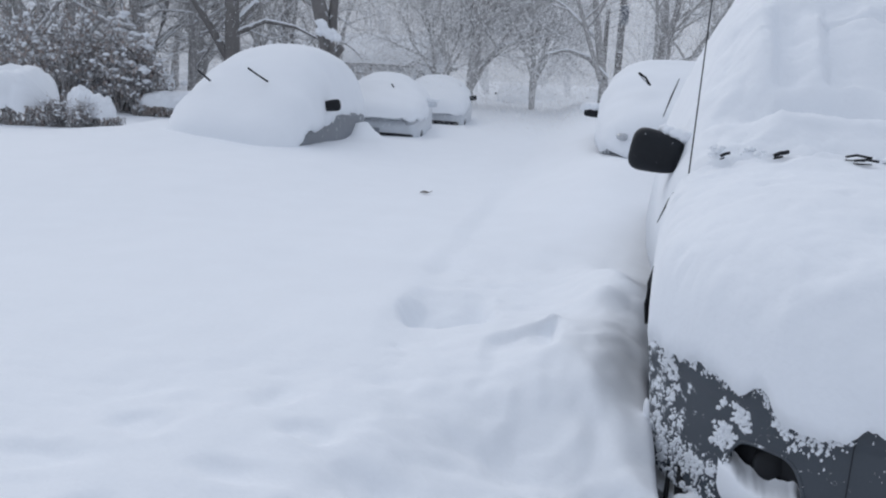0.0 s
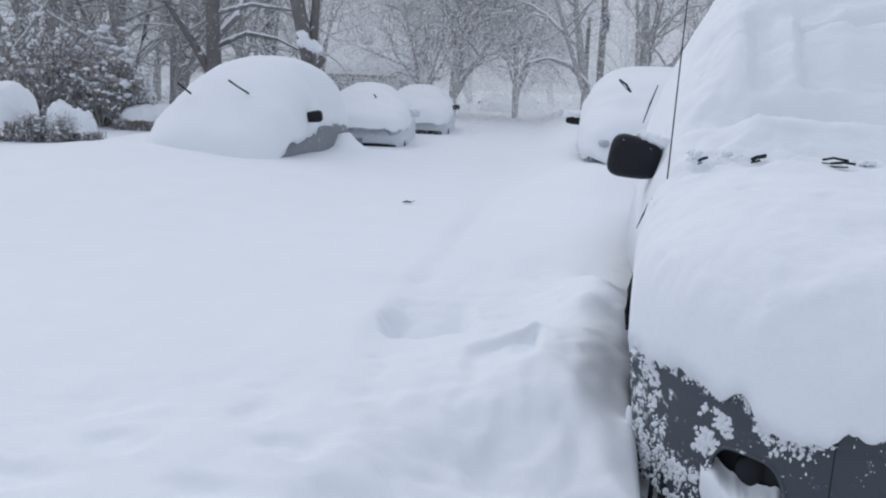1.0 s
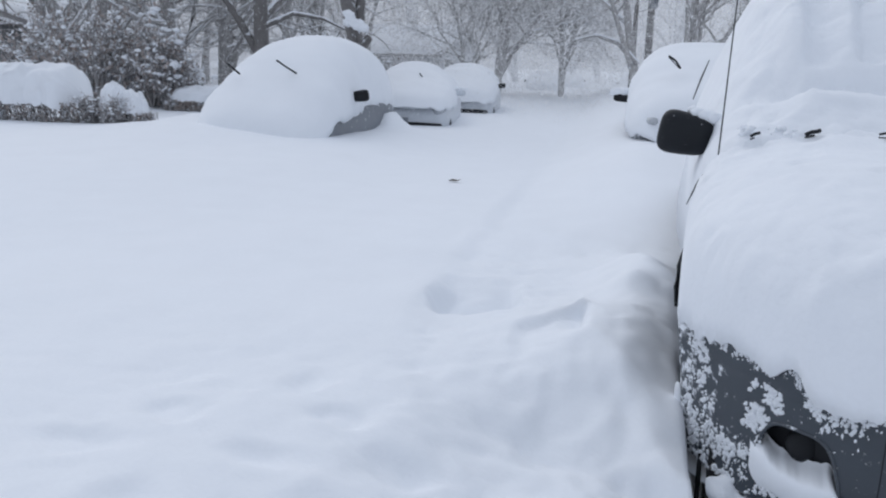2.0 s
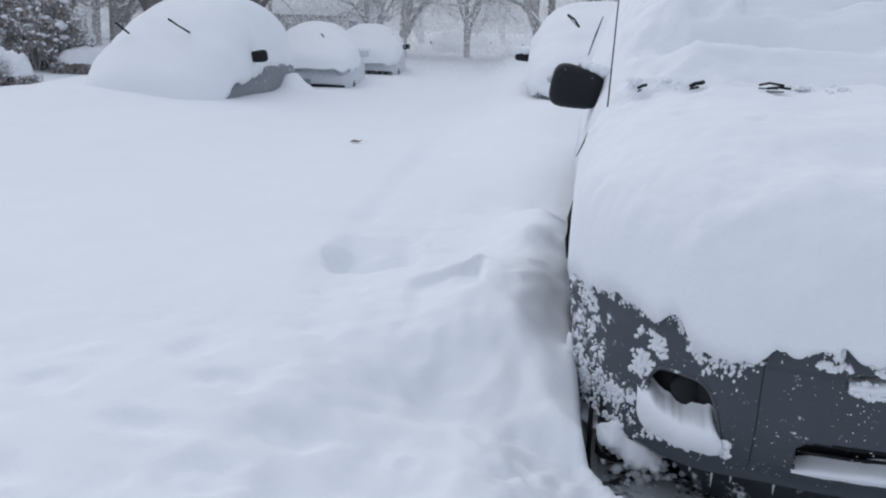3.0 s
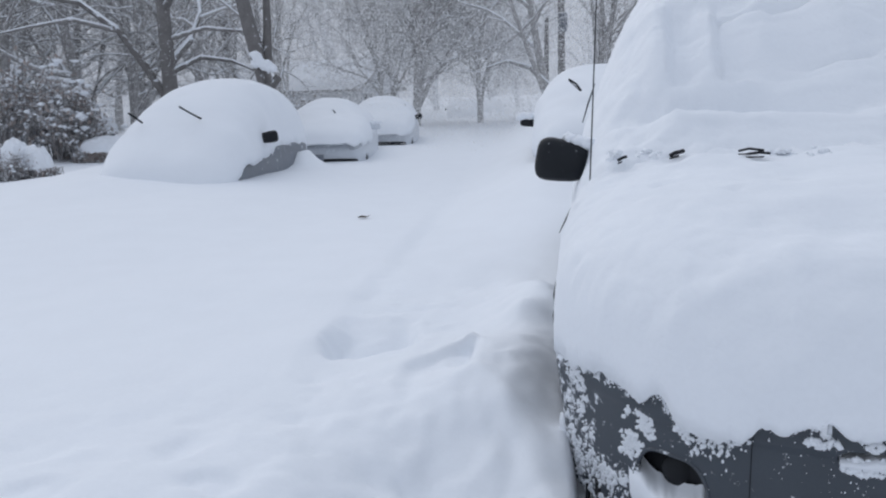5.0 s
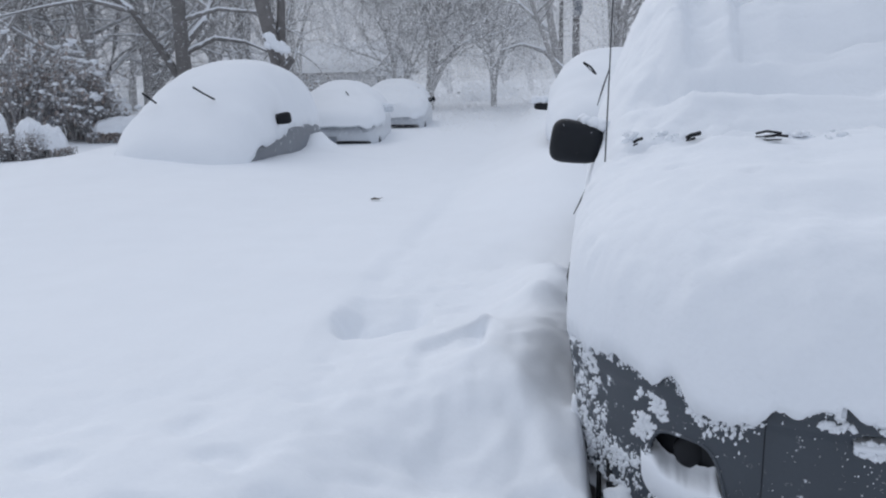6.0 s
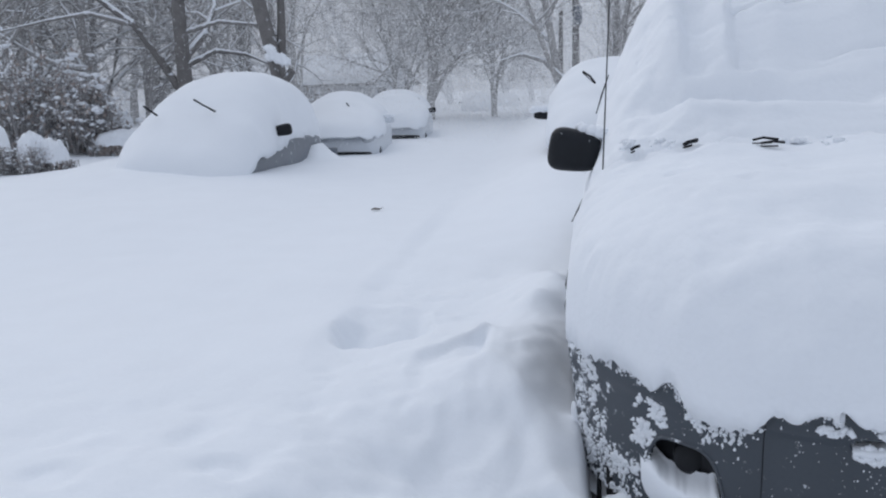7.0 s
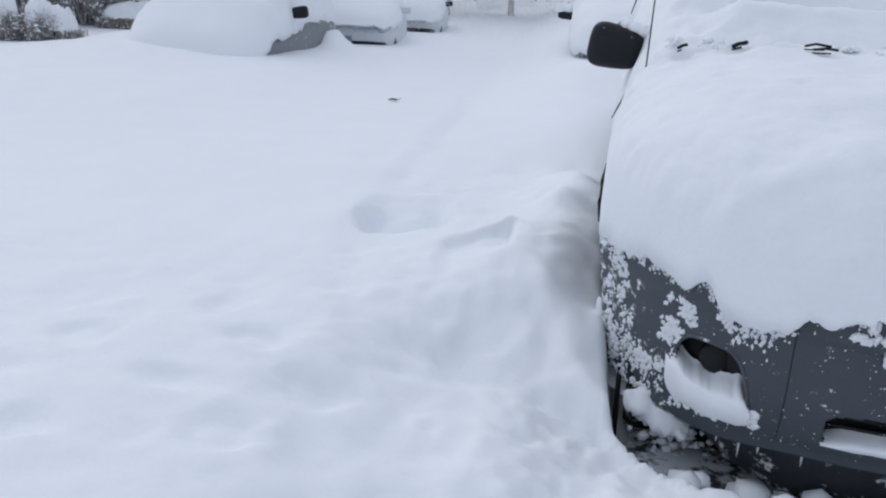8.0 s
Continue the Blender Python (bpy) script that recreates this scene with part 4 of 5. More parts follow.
far_car(pose(-3.66, 20.6, 0.03, 0, 0, 4), "white car capped with snow behind another car", WHITE_PAINT, 4.4, 0.88, 1.44, 0.12, 0.8, front_rim=0.6, mirror_z=1.02, hood=0.9, p=0.8, q=0.52, taper=0.25, grille=False)
far_car(pose(1.02, 9.15, 0.16, 0, 0, -2), "silver car under deep snow with one raised wiper", WET_GREY, 4.6, 0.92, 1.50, 0.2, 0.70, front_rim=0.62, lamp_v=-0.15, lamp_z=0.03, lamp_k=0.55, mirror_cap=0.05, mirror_z=0.99, mirror_size=(0.22, 0.10, 0.11), hood=0.98, p=0.74, q=0.55,
        wipers=([(-0.55, 0.66, 1.49), (-0.47, 0.70, 1.44), (-0.41, 0.76, 1.36)],))
far_car(pose(-12.1, 23, 0.2, 0, 0, 60), "snow-covered car standing among the trees", WET_GREY, 4.4, 0.88, 1.42, 0.16, 0.85, front_rim=0.6)
for x, y, turn in ((-3.4, 47, 2), (-2.2, 58, 8), (1.6, 50, -4), (-7.5, 44, 15)):
    far_car(pose(x, y, -0.12, 0, 0, turn), "car far down the street hidden under snow", WET_GREY, 4.4, 0.88, 1.4, 0.2, 0.75, front_rim=0.55)


# ---- trees ----
def grow(rnd, height, radius, levels=4, first=0.2, lean=(0.0, 0.0), spread=0.9, kids=(9, 6, 5, 3), up=0.25, fork=0, sway=0.07, thin=0.0035):
    """Limbs of a bare tree as (path, radii, level)."""
    limbs = []

    def limb(p, d, length, r, level):
        n = 7 if level == 0 else (5 if level == 1 else 4)
        pts, rad = [p.copy()], [r]
        q = d.copy()
        for i in range(1, n + 1):
            wob = sway if level == 0 else 0.20 + 0.06 * level
            q = (q + Vector((rnd.gauss(0, wob), rnd.gauss(0, wob), rnd.gauss(0, wob) + (up * 0.12 if level else 0.03)))).normalized()
            if level and p.z < 1.6:
                q.z = abs(q.z)
            p = p + q * (length / n)
            pts.append(p.copy())
            rad.append(max(r * (1 - 0.80 * i / n), thin))
        limbs.append((pts, rad, level))
        if level + 1 >= levels:
            return
        for k in range(kids[level]):
            t = (first + (1 - first) * (k + rnd.random()) / kids[level]) if level == 0 else 0.2 + 0.8 * (k + rnd.random()) / kids[level]
            i = min(int(t * n), n - 1)
            at = pts[i].lerp(pts[i + 1], t * n - i)
            ax = (pts[i + 1] - pts[i]).normalized()
            side = ax.orthogonal().normalized()
            side.rotate(Matrix.Rotation(rnd.random() * 2 * math.pi, 3, ax))
            dd = (ax * (0.55 if level else 0.5) + side * spread + Vector((0, 0, up))).normalized()
            limb(at, dd, length * (0.55 - 0.25 * t if level == 0 else 0.55) * (0.7 + 0.5 * rnd.random()), max(rad[i] * 0.55, 0.004), level + 1)

    limb(Vector((0, 0, -0.3)), Vector((lean[0], lean[1], 1)).normalized(), height, radius, 0)
    for k in range(fork):
        a = rnd.random() * 6.28
        limb(Vector((0, 0, 0.1 + 0.5 * rnd.random())), Vector((0.45 * math.cos(a), 0.45 * math.sin(a), 1)).normalized(), height * (0.7 + 0.2 * rnd.random()), radius * 0.62, 0)
    return limbs


def snow_on(pts, rad, keep):
    """A ridge of snow along the top of a limb that lies flat enough."""
    out, run, rr = [], [], []
    for i in range(len(pts) - 1):
        d = (pts[i + 1] - pts[i]).normalized()
        if abs(d.z) < keep and rad[i] > 0.006:
            if not run:
                run.append(pts[i] + Vector((0, 0, rad[i] * 0.9 + 0.004)))
                rr.append(rad[i] * 0.6 + 0.003)
            run.append(pts[i + 1] + Vector((0, 0, rad[i + 1] * 0.9 + 0.004)))
            rr.append(rad[i + 1] * 0.6 + 0.003)
        elif run:
            out.append((run, rr))
            run, rr = [], []
    if run:
        out.append((run, rr))
    return out


def tree(m, rnd, label, mat, extra=(), group="bare trees", snowy=0.82, twig=None, **kw):
    root = thing("tree", m, label, "tree", group)
    limbs = grow(rnd, **kw) + list(extra)
    piece("trunk", join(*[tube(p, [r * (1.25 if i == 0 else 1) for i, r in enumerate(q)], 10, False) for p, q, l in limbs if l == 0]), mat, root)
    for p, q, l in limbs:
        if l == 1:
            piece("limb", tube(p, q, 5, False), mat, root)
    tw = [tube(p, q, 3, False) for p, q, l in limbs if l >= 2]
    if tw:
        tagged(piece("crown", join(*tw), twig or mat, root, "tangle of bare twigs"), kind="stuff")
    sn = [tube(p, q, 4, False) for path, rad, l in limbs if l in (1, 2) for p, q in snow_on(path, rad, snowy)]
    if sn:
        tagged(piece("limb_snow", join(*sn), SNOW_FLAT, root, "ridges of snow along the limbs"), kind="stuff")
    return root


def arm(points, r0, r1):
    n = len(points)
    return ([Vector(p) for p in points], [r0 + (r1 - r0) * i / (n - 1) for i in range(n)], 1)


# the two near trunks behind the first buried car
tree(pose(-7.66, 18.0, 0.4), random.Random(11), "dark bare tree with snow on its limbs", BARK, twig=TWIG_SNOW_HAZED, height=11, radius=0.19, lean=(0.03, 0), sway=0.02, levels=4, first=0.16, kids=(10, 6, 4, 3), up=0.15,
     extra=[arm([(-0.05, 0, 1.2), (-0.5, -0.1, 2.0), (-0.95, -0.2, 2.7), (-1.7, -0.3, 3.3), (-2.9, -0.4, 3.55), (-3.8, -0.5, 3.4)], 0.10, 0.02),
            arm([(-0.95, -0.2, 2.7), (-1.8, -0.5, 2.95), (-2.6, -0.8, 2.8), (-3.6, -1.0, 2.6)], 0.05, 0.01),
            arm([(0.05, 0, 1.8), (0.8, -0.1, 2.1), (1.5, -0.2, 2.0), (2.2, -0.3, 1.7)], 0.06, 0.012),
            arm([(0.05, 0, 2.5), (0.9, -0.1, 2.7), (1.8, -0.2, 2.6), (2.5, -0.3, 2.2)], 0.05, 0.012)])
tree(pose(-4.45, 15.6, 0.4), random.Random(5), "dark leaning tree with a snow-filled fork", BARK, twig=TWIG_SNOW_HAZED, height=10, radius=0.17, levels=4, first=0.34, lean=(-0.16, 0.0), sway=0.02, kids=(8, 6, 4, 3), up=0.2,
     extra=[arm([(-0.28, 0, 1.85), (-0.25, 0.05, 2.5), (-0.25, 0.1, 3.4), (-0.28, 0.1, 5)], 0.10, 0.04)])
stub = thing("tree_stub", pose(-4.72, 15.2, 0.25), "broken dark stub by a tree, capped with snow", "stump")
piece("wood", join(tube([(0.1, 0, -0.1), (0.08, 0, 1.0), (0.15, 0, 1.55), (0.31, -0.05, 1.70)], [0.13, 0.12, 0.10, 0.07], 10), tube([(0.06, 0, 1.3), (-0.03, 0, 1.75), (-0.06, 0, 2.02)], [0.08, 0.06, 0.04], 8)), BARK, stub)
rr = random.Random(3)
cap = mesh_object("stub_snow", *join(*[clump((-0.10 + 0.021 * i + rr.gauss(0, 0.02), -0.10, 2.05 - 0.015 * i + rr.gauss(0, 0.03)), 0.08 + 0.03 * rr.random(), rr, 0.9, 1.0, 0.6) for i in range(16)]), SNOW)
cap.matrix_world = pose(-4.72, 15.2, 0.25)
tagged(cap, "lump of snow on a broken tree stub", "snow")

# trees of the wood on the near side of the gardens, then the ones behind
# their bark and twigs are lightened for haze, besides the snow on them
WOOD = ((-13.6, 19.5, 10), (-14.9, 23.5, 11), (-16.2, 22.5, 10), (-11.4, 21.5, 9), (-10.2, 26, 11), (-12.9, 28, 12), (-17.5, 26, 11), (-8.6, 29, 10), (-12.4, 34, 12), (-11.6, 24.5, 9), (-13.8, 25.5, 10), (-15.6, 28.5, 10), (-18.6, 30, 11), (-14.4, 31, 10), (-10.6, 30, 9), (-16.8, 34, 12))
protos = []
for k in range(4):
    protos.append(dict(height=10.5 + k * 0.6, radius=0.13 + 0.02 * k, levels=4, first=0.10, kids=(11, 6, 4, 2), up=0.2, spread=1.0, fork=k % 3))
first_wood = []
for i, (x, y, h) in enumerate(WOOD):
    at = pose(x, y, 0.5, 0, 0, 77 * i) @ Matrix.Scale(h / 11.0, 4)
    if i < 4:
        first_wood.append(tree(at, random.Random(40 + i), "bare garden tree dusted with snow and paled for haze", BARK_GREY, twig=TWIG_SNOW_HAZED, **protos[i]))
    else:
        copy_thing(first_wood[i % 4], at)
# trees further off, bark and twigs painted paler to stand for haze
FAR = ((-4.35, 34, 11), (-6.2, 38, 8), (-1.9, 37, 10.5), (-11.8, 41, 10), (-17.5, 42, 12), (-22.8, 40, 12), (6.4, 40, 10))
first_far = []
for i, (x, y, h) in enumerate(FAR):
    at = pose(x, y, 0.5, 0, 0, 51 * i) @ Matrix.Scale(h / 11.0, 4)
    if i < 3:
        first_far.append(tree(at, random.Random(70 + i), "bare tree with colours paled for haze", BARK_HAZED, twig=TWIG_HAZED, snowy=0.3, height=11, radius=(0.16, 0.12, 0.12)[i], levels=4, first=0.12, thin=0.008, kids=((8, 6, 5, 4), (16, 11, 9, 3), (15, 11, 9, 3))[i], up=0.4, spread=(0.75, 1.0, 0.9)[i], fork=(4, 3, 2)[i]))
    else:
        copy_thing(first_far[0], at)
# furthest and palest trees: distance haze is put into their bark colour
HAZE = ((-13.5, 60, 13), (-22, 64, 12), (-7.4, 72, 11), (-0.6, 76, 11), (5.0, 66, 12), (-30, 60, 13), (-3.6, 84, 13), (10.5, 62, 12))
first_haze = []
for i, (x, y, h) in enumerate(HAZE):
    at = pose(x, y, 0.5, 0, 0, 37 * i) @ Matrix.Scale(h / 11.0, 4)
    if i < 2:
        first_haze.append(tree(at, random.Random(90 + i), "distant tree painted pale for haze", BARK_WHITE, snowy=0.2, height=11, radius=0.2, levels=4, first=0.1, kids=(8, 5, 4, 3), up=0.35, spread=0.7, fork=2))
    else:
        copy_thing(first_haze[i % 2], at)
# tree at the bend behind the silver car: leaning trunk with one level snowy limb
# this tree and the copy beside it wear the haze-paled colours
tree(pose(0.85, 24.0, 0.5), random.Random(21), "bare leaning tree with a level snowy limb", BARK_HAZED, twig=TWIG_SNOW_HAZED, height=8.5, radius=0.14, levels=4, first=0.3, lean=(-0.22, 0), kids=(8, 6, 4, 3), up=0.3, fork=1,
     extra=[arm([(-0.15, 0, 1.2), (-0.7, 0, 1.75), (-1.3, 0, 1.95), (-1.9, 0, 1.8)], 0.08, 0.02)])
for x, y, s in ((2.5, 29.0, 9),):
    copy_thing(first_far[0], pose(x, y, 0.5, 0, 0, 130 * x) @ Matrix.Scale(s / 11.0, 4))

# utility pole with its wires, and a shorter post
pole = thing("utility_pole", pose(1.42, 33.5, 0.3), "grey wooden utility pole carrying wires", "pole")
piece("shaft", tube([(0, 0, 0), (0, 0, 5), (0.02, 0, 10.5)], [0.15, 0.13, 0.10], 12), WOOD_POLE, pole)
part("crossarm", box((2.2, 0.1, 0.12), (0, -0.12, 9.6), 0.01), WOOD_POLE, pole)
for u in (-1.0, -0.35, 0.35, 1.0):
    piece("insulator", tube([(u, -0.12, 9.66), (u, -0.12, 9.74), (u, -0.12, 9.82)], [0.03, 0.05, 0.025], 8), BLACK, pole)
piece("transformer", tube([(0.05, -0.3, 3.55), (0.05, -0.3, 3.6), (0.05, -0.3, 4.2), (0.05, -0.3, 4.25)], [0.1, 0.17, 0.17, 0.12], 14), WET_GREY, pole, "grey can fixed to the pole")
post = thing("post", pose(0.78, 31.0, 0.3), "short weathered wooden post", "post")
piece("shaft", tube([(0, 0, 0), (0, 0, 1.8), (0.02, 0, 3.9)], [0.10, 0.09, 0.07], 10), WOOD_POLE, post)
for k, (z0, z1) in enumerate(((4.5, 6.4), (5.2, 7.2), (3.9, 5.6))):
    w = thing("overhead_wire", pose(0, 0, 0), "dark overhead wire sagging along the street", "wire", "overhead wires")
    pts = []
    for i in range(25):
        t = i / 24
        pts.append((1.42 - 5.2 * t, 33.5 + 42 * t, z0 + (z1 - z0) * t - 1.6 * t * (1 - t)))
    piece("strand", tube(pts, [0.011] * 25, 4), BLACK, w)


# ---- shrubs and hedges by the left kerb ----
def leafy_shrub(m, rnd, wide, high, leaves, label, snow_lumps=60):
    root = thing("shrub", m, label, "shrub", "shrubs")
    stems, tips = [], []
    for i in range(46):
        a, r = rnd.random() * 6.283, wide * math.sqrt(rnd.random())
        h = high * (0.55 + 0.5 * rnd.random()) * (1 - 0.45 * (r / wide) ** 2)
        p0 = Vector((0.35 * r * math.cos(a), 0.35 * r * math.sin(a), -0.1))
        p2 = Vector((r * math.cos(a), r * math.sin(a), h))
        p1 = p0.lerp(p2, 0.5) + Vector((rnd.gauss(0, 0.12), rnd.gauss(0, 0.12), 0.15))
        stems.append(tube([p0, p1, p2], [0.022, 0.014, 0.005], 4, False))
        for k in range(9):
            b = p1.lerp(p2, rnd.random()) if rnd.random() < 0.7 else p0.lerp(p1, 0.3 + 0.7 * rnd.random())
            e = b + Vector((rnd.gauss(0, 0.28), rnd.gauss(0, 0.28), rnd.gauss(0.1, 0.2)))
            stems.append(tube([b, b.lerp(e, 0.5) + Vector((0, 0, 0.03)), e], [0.008, 0.006, 0.003], 3, False))
            tips += [b.lerp(e, 0.4), b.lerp(e, 0.7), e]
    tagged(piece("brushwood", join(*stems), STEM, root), kind="stuff")
    V, F = [], []
    for i in range(leaves):
        t = rnd.choice(tips)
        c = t + Vector((rnd.gauss(0, 0.07), rnd.gauss(0, 0.07), rnd.gauss(0, 0.07)))
        s = 0.030 + 0.040 * rnd.random()
        q = Euler((rnd.random() * 6.3, rnd.random() * 6.3, rnd.random() * 6.3)).to_matrix()
        o = len(V)
        V += [tuple(c + q @ Vector(v)) for v in ((-s, 0, 0), (0, -s * 0.55, s * 0.15), (s, 0, 0), (0, s * 0.55, s * 0.15))]
        F += [(o, o + 1, o + 2), (o, o + 2, o + 3)]
    tagged(piece("foliage", (V, F), LEAF, root, "curled dry leaves powdered with snow", smooth=False), kind="stuff")
    top = sorted(tips, key=lambda p: -p.z)[: len(tips) * 2 // 3]
    tagged(piece("caught_snow", join(*[clump(rnd.choice(top) + Vector((0, 0, 0.02)), 0.03 + 0.075 * rnd.random() ** 2, rnd, 0.55, 1.0, 0.8) for i in range(snow_lumps)]), SNOW_FLAT, root, "tufts of snow caught on the twigs"), kind="stuff")
    return root


for i, (x, y, w, h, n) in enumerate(((-10.9, 16.9, 1.0, 2.3, 1500), (-9.9, 17.3, 0.9, 2.0, 1400), (-9.35, 17.1, 0.45, 1.0, 600), (-12.2, 17.4, 1.0, 2.0, 1500), (-13.3, 18.5, 1.1, 2.1, 1500), (-6.6, 25.5, 1.0, 1.0, 800), (-7.8, 26.5, 1.0, 0.9, 800))):
    leafy_shrub(pose(x, y, 0.55, 0, 0, 40 * i), random.Random(200 + i), w, h, n, "tangled shrub with dry leaves and clots of snow", 110)


def snowy_hedge(m, rnd, length, deep, high, label, round_=1.0):
    """A low clipped hedge pressed down by a thick cap of snow: stems below, uneven cap above."""
    root = thing("hedge", m, label, "hedge", "hedges")
    st = []
    for i in range(int(90 * length)):
        x, y = (rnd.random() - 0.5) * length, -deep / 2 + 0.12 * rnd.random() if rnd.random() < 0.7 else (rnd.random() - 0.5) * deep
        st.append(tube([(x, y, -0.05), (x + rnd.gauss(0, 0.05), y + rnd.gauss(0, 0.04), 0.18 * high), (x + rnd.gauss(0, 0.09), y + rnd.gauss(0, 0.06), 0.45 * high)], [0.012, 0.010, 0.005], 3, False))
    tagged(piece("brushwood", join(*st), STEM, root), kind="stuff")
    V, F = [], []
    for i in range(int(650 * length)):
        c = Vector(((rnd.random() - 0.5) * length, -deep / 2 - 0.03 + 0.10 * rnd.random(), high * (0.02 + 0.42 * rnd.random())))
        s = 0.02 + 0.02 * rnd.random()
        q = Euler((rnd.random() * 6.3, rnd.random() * 6.3, rnd.random() * 6.3)).to_matrix()
        o = len(V)
        V += [tuple(c + q @ Vector(v)) for v in ((-s, 0, 0), (0, -s * 0.5, 0), (s, 0, 0), (0, s * 0.5, 0))]
        F += [(o, o + 1, o + 2, o + 3)]
    tagged(piece("foliage", (V, F), LEAF, root, smooth=False), kind="stuff")
    S = []
    ox = rnd.random() * 50
    for i in range(40):
        t = i / 39
        x = (t - 0.5) * length
        end = max(1 - abs(2 * t - 1) ** (6 / round_), 0.02)
        row = []
        for k in range(25):
            a = math.pi * k / 24
            c, s = math.cos(a), math.sin(a)
            lob = 1 + 0.30 * fbm(x + ox, 0, 0, 2.0) + 0.14 * fbm(x + ox, c, s, 5)
            row.append((x, -0.5 * deep * 1.12 * math.copysign(abs(c) ** 0.7, c) * end ** 0.5 * lob, high * (0.40 + 0.16 * fbm(x + ox, c, 0, 4) * (1 - s) + 0.7 * max(s, 0) ** (0.6 * round_) * end ** (0.6 * round_) * lob)))
        S.append(row)
    piece("snow_cap", rings(S), SNOW, root, "thick bulging cap of snow")
    return root


snowy_hedge(pose(-9.98, 12.7, 0.30, 0, 0, 6), random.Random(1), 2.9, 1.0, 0.92, "low hedge pressed down under a thick cap of snow")
snowy_hedge(pose(-8.06, 12.75, 0.30, 0, 0, 70), random.Random(2), 0.50, 0.34, 0.68, "small snow-laden shrub of the hedge", 1.7)
snowy_hedge(pose(-7.76, 12.85, 0.30, 0, 0, 75), random.Random(3), 0.52, 0.34, 0.62, "small snow-laden shrub of the hedge", 1.7)
snowy_hedge(pose(-8.2, 17.2, 0.42, 0, 0, 10), random.Random(4), 2.3, 0.8, 0.46, "low hedge under uneven snow behind the cars")


for x, y, turn in ((-8.40, 12.5, 0), (-8.28, 12.55, 70), (-7.92, 12.5, 140)):
    leafy_shrub(pose(x, y, 0.40, 0, 0, turn) @ Matrix.Scale(0.36, 4), random.Random(301), 0.34, 1.35, 420, "thin dark shrub standing up through the hedge snow", 60)

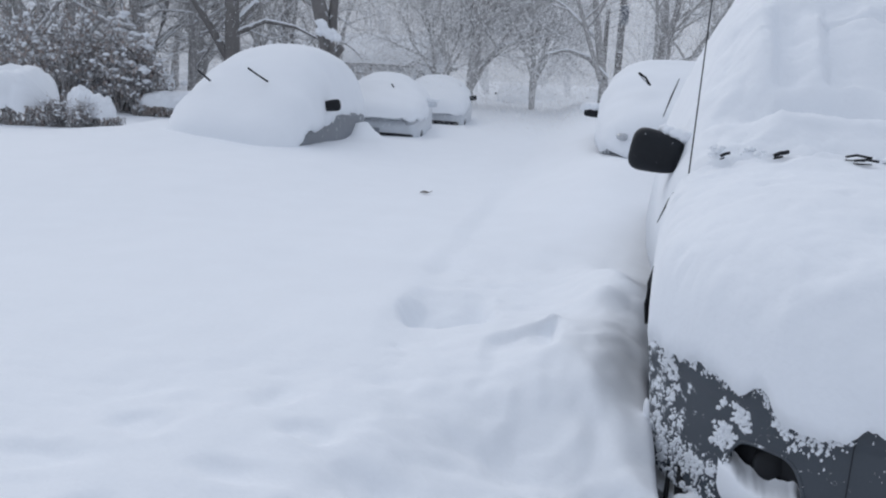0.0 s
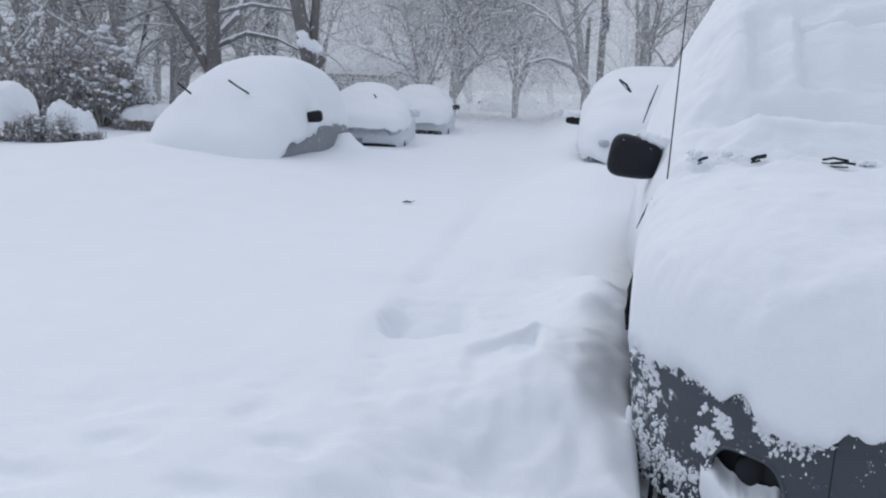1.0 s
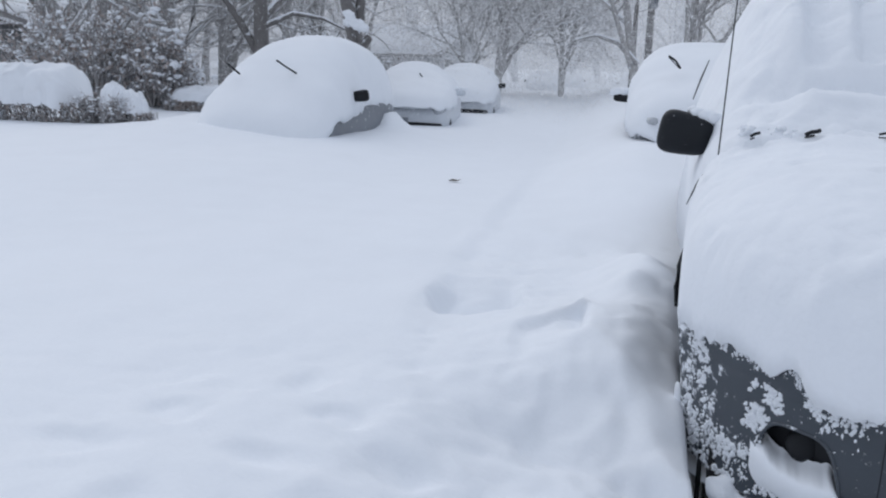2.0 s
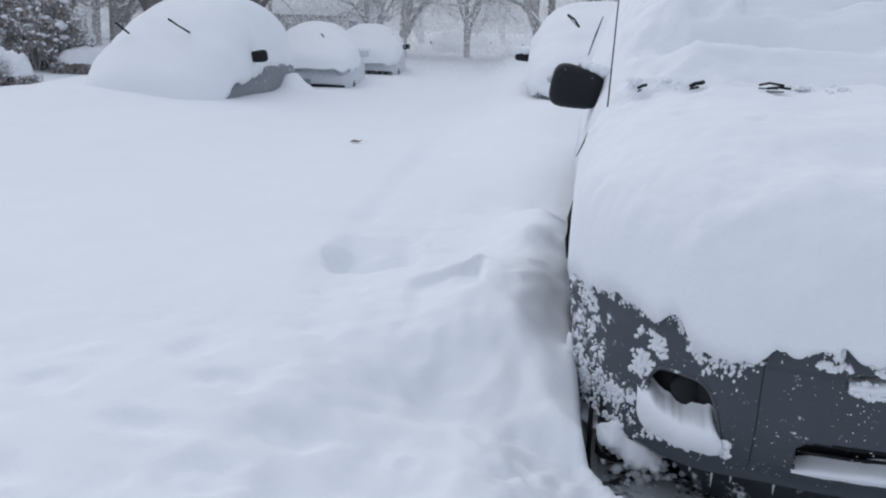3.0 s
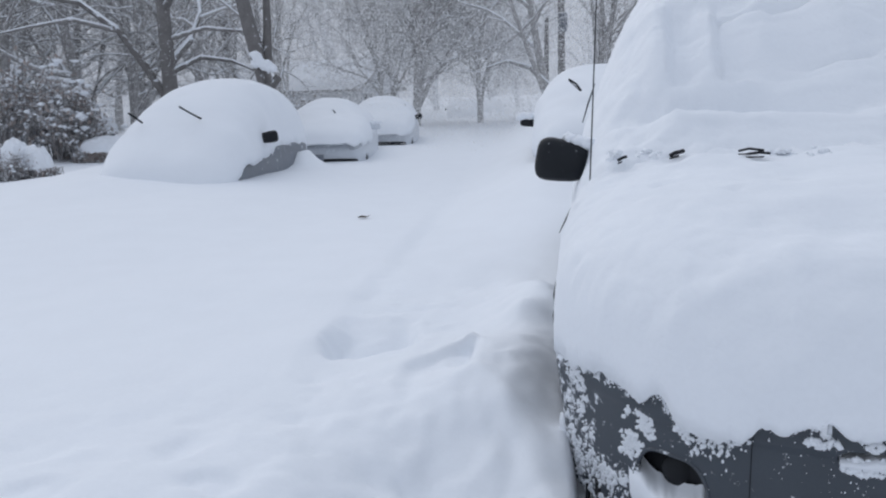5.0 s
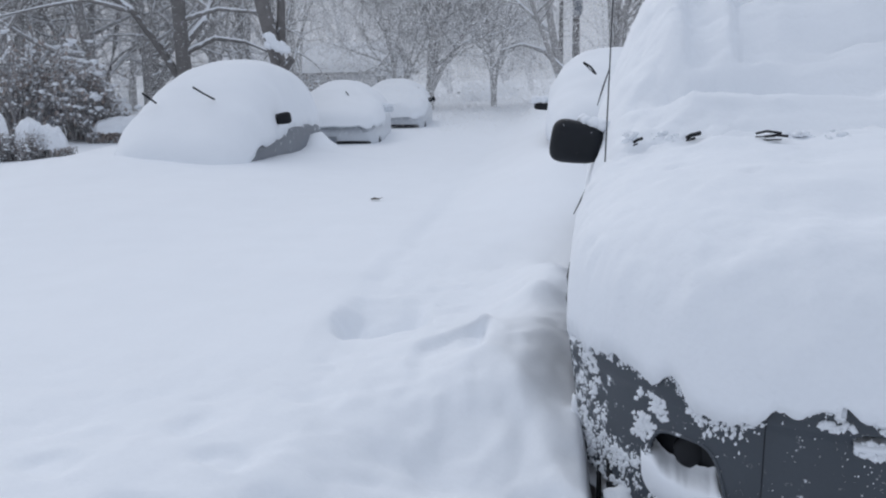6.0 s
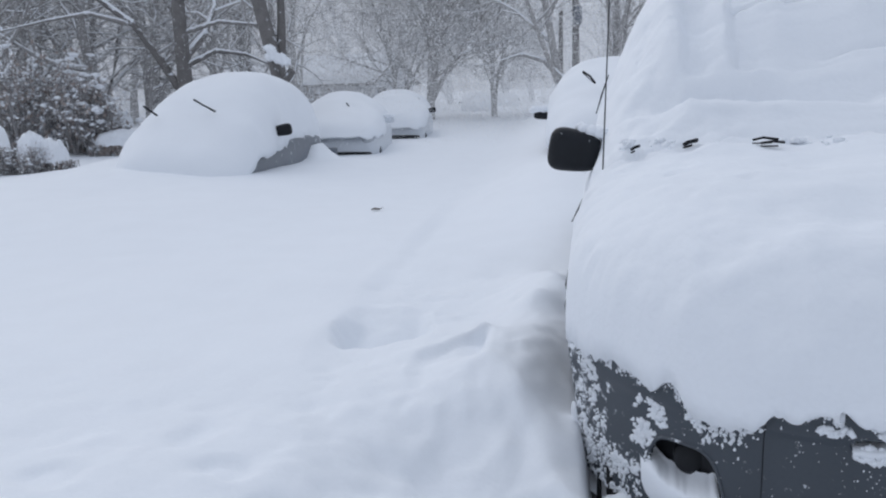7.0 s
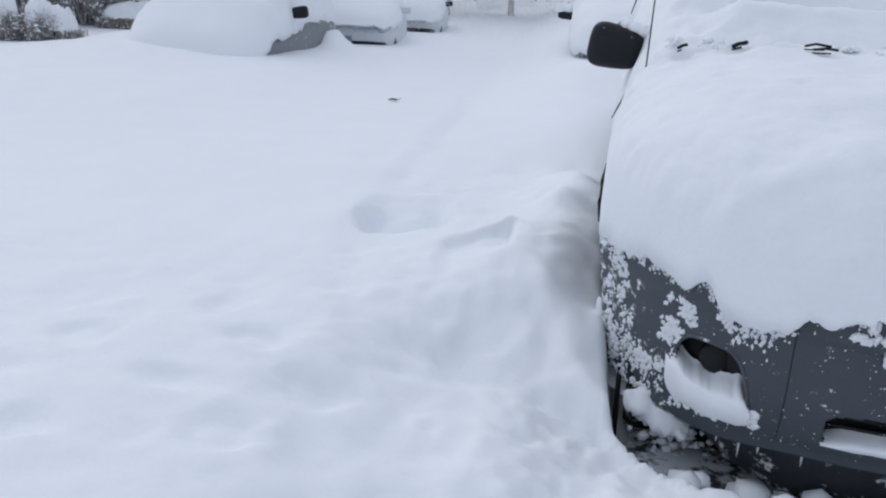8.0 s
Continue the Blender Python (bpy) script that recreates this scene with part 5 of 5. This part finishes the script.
# ---- houses behind the trees ----
def house(m, w, d, wall, ridge, label, windows, siding=None):
    root = thing("house", m, label, "house", "houses")
    t = 0.2
    for n, size, at in (("wall", (w, t, wall), (0, -d / 2, wall / 2)), ("wall", (w, t, wall), (0, d / 2, wall / 2)), ("wall", (t, d - t - 0.01, wall), (-w / 2 + t / 2, 0, wall / 2)), ("wall", (t, d - t - 0.01, wall), (w / 2 - t / 2, 0, wall / 2))):
        part(n, box(size, at), siding or BRICK_WALL, root)
    for y in (-d / 2, d / 2):
        V = [(-w / 2, y - t / 2, wall), (w / 2, y - t / 2, wall), (0, y - t / 2, ridge), (-w / 2, y + t / 2, wall), (w / 2, y + t / 2, wall), (0, y + t / 2, ridge)]
        piece("gable", (V, [(0, 1, 2), (5, 4, 3), (0, 3, 4, 1), (1, 4, 5, 2), (2, 5, 3, 0)]), siding or BRICK_WALL, root, smooth=False)
    for s in (-1, 1):
        e = 0.45
        dx, dz = w / 2 + e, ridge - wall
        k = dz / (w / 2)
        V = [(s * dx, -d / 2 - e, wall - e * k), (s * dx, d / 2 + e, wall - e * k), (0, d / 2 + e, ridge), (0, -d / 2 - e, ridge)]
        V += [(x, y, z + 0.12) for x, y, z in V]
        F = [(0, 1, 2, 3), (7, 6, 5, 4), (0, 4, 5, 1), (1, 5, 6, 2), (2, 6, 7, 3), (3, 7, 4, 0)]
        roof = piece("roof", (V, F), WOOD_POLE, root, "dark shingle roof", smooth=False)
        rows = []
        for i in range(14):
            q = i / 13
            rows.append([(s * dx * (1 - q) * 1.01, y, wall - e * k + (dz + e * k) * q + 0.13 + 0.30 * (1 - abs(2 * q - 1) ** 8) ** 0.5 * (1 - (2 * j / 19 - 1) ** 10) ** 0.5 + 0.03 * fbm(q * 4, y, s, 1.2)) for j, y in enumerate(spaced(-d / 2 - e, d / 2 + e, 20))])
        piece("roof_snow", rings(rows), SNOW, roof, "thick snow on the roof")
    for x, z, ww, hh in windows:
        f = part("window", box((ww, 0.06, hh), (x, -d / 2 - t / 2 - 0.02, z), 0.01), WHITE_PAINT, root, "white framed window")
        for sx in (-1, 1):
            part("pane", box((ww / 2 - 0.08, 0.02, hh - 0.12), (x + sx * ww / 4, -d / 2 - t / 2 - 0.05, z)), WINDOW, f)
    return root


house(pose(-25.0, 31.0, 0.3), 9, 9, 2.3, 4.1, "low dark house with a snow-laden roof behind trees", ((-2, 1.5, 1.2, 1.2), (2, 1.5, 1.2, 1.2)))
house(pose(-13.2, 49, 0.0, 0, 0, 80), 7, 10, 2.2, 3.6, "low house with a white roof far behind the parked cars", ((-2.0, 1.5, 1.4, 1.0), (1.5, 1.5, 1.6, 1.0)), PALE_WALL)

# ---- small things ----
leaf = thing("fallen_leaf", pose(-1.51, 7.67, 0.40), "dry brown leaf lying on the snow", "leaf")
piece("blade", rings([[(-0.045, 0, 0.008), (-0.02, -0.012, 0.012), (0.02, -0.01, 0.01), (0.045, 0, 0.02)], [(-0.06, 0.01, 0.015), (-0.02, 0.01, 0.03), (0.03, 0.01, 0.022), (0.065, 0.005, 0.032)], [(-0.06, 0.015, 0.012), (-0.02, 0.035, 0.018), (0.03, 0.03, 0.012), (0.065, 0.008, 0.03)]]), DEBRIS, leaf)

# ---- falling snow in the air over the street and gardens ----
gen = np.random.default_rng(8)
N = 1150000
fy = 17.0 + 45.0 * gen.random(N) ** 0.8
fx = fy * (-0.74 + 1.02 * gen.random(N))
fz = 0.35 + (1.1 + 0.19 * fy) * gen.random(N) ** 1.2
size = 0.0008 * fy * (0.5 + gen.random(N))
a = gen.normal(size=(N, 3, 3))
a /= np.linalg.norm(a, axis=2, keepdims=True)
co = np.stack([fx, fy, fz], 1)[:, None, :] + a * size[:, None, None]
me = bpy.data.meshes.new("falling_snow")
me.vertices.add(N * 3)
me.vertices.foreach_set("co", co.astype(np.float32).ravel())
me.loops.add(N * 3)
me.loops.foreach_set("vertex_index", np.arange(N * 3, dtype=np.int32))
me.polygons.add(N)
me.polygons.foreach_set("loop_start", np.arange(0, N * 3, 3, dtype=np.int32))
me.materials.append(FLAKE)
me.update()
me.validate()
tagged(new("falling_snow", me), "snowflakes driven through the air by the storm", "snowflakes", kind="stuff")
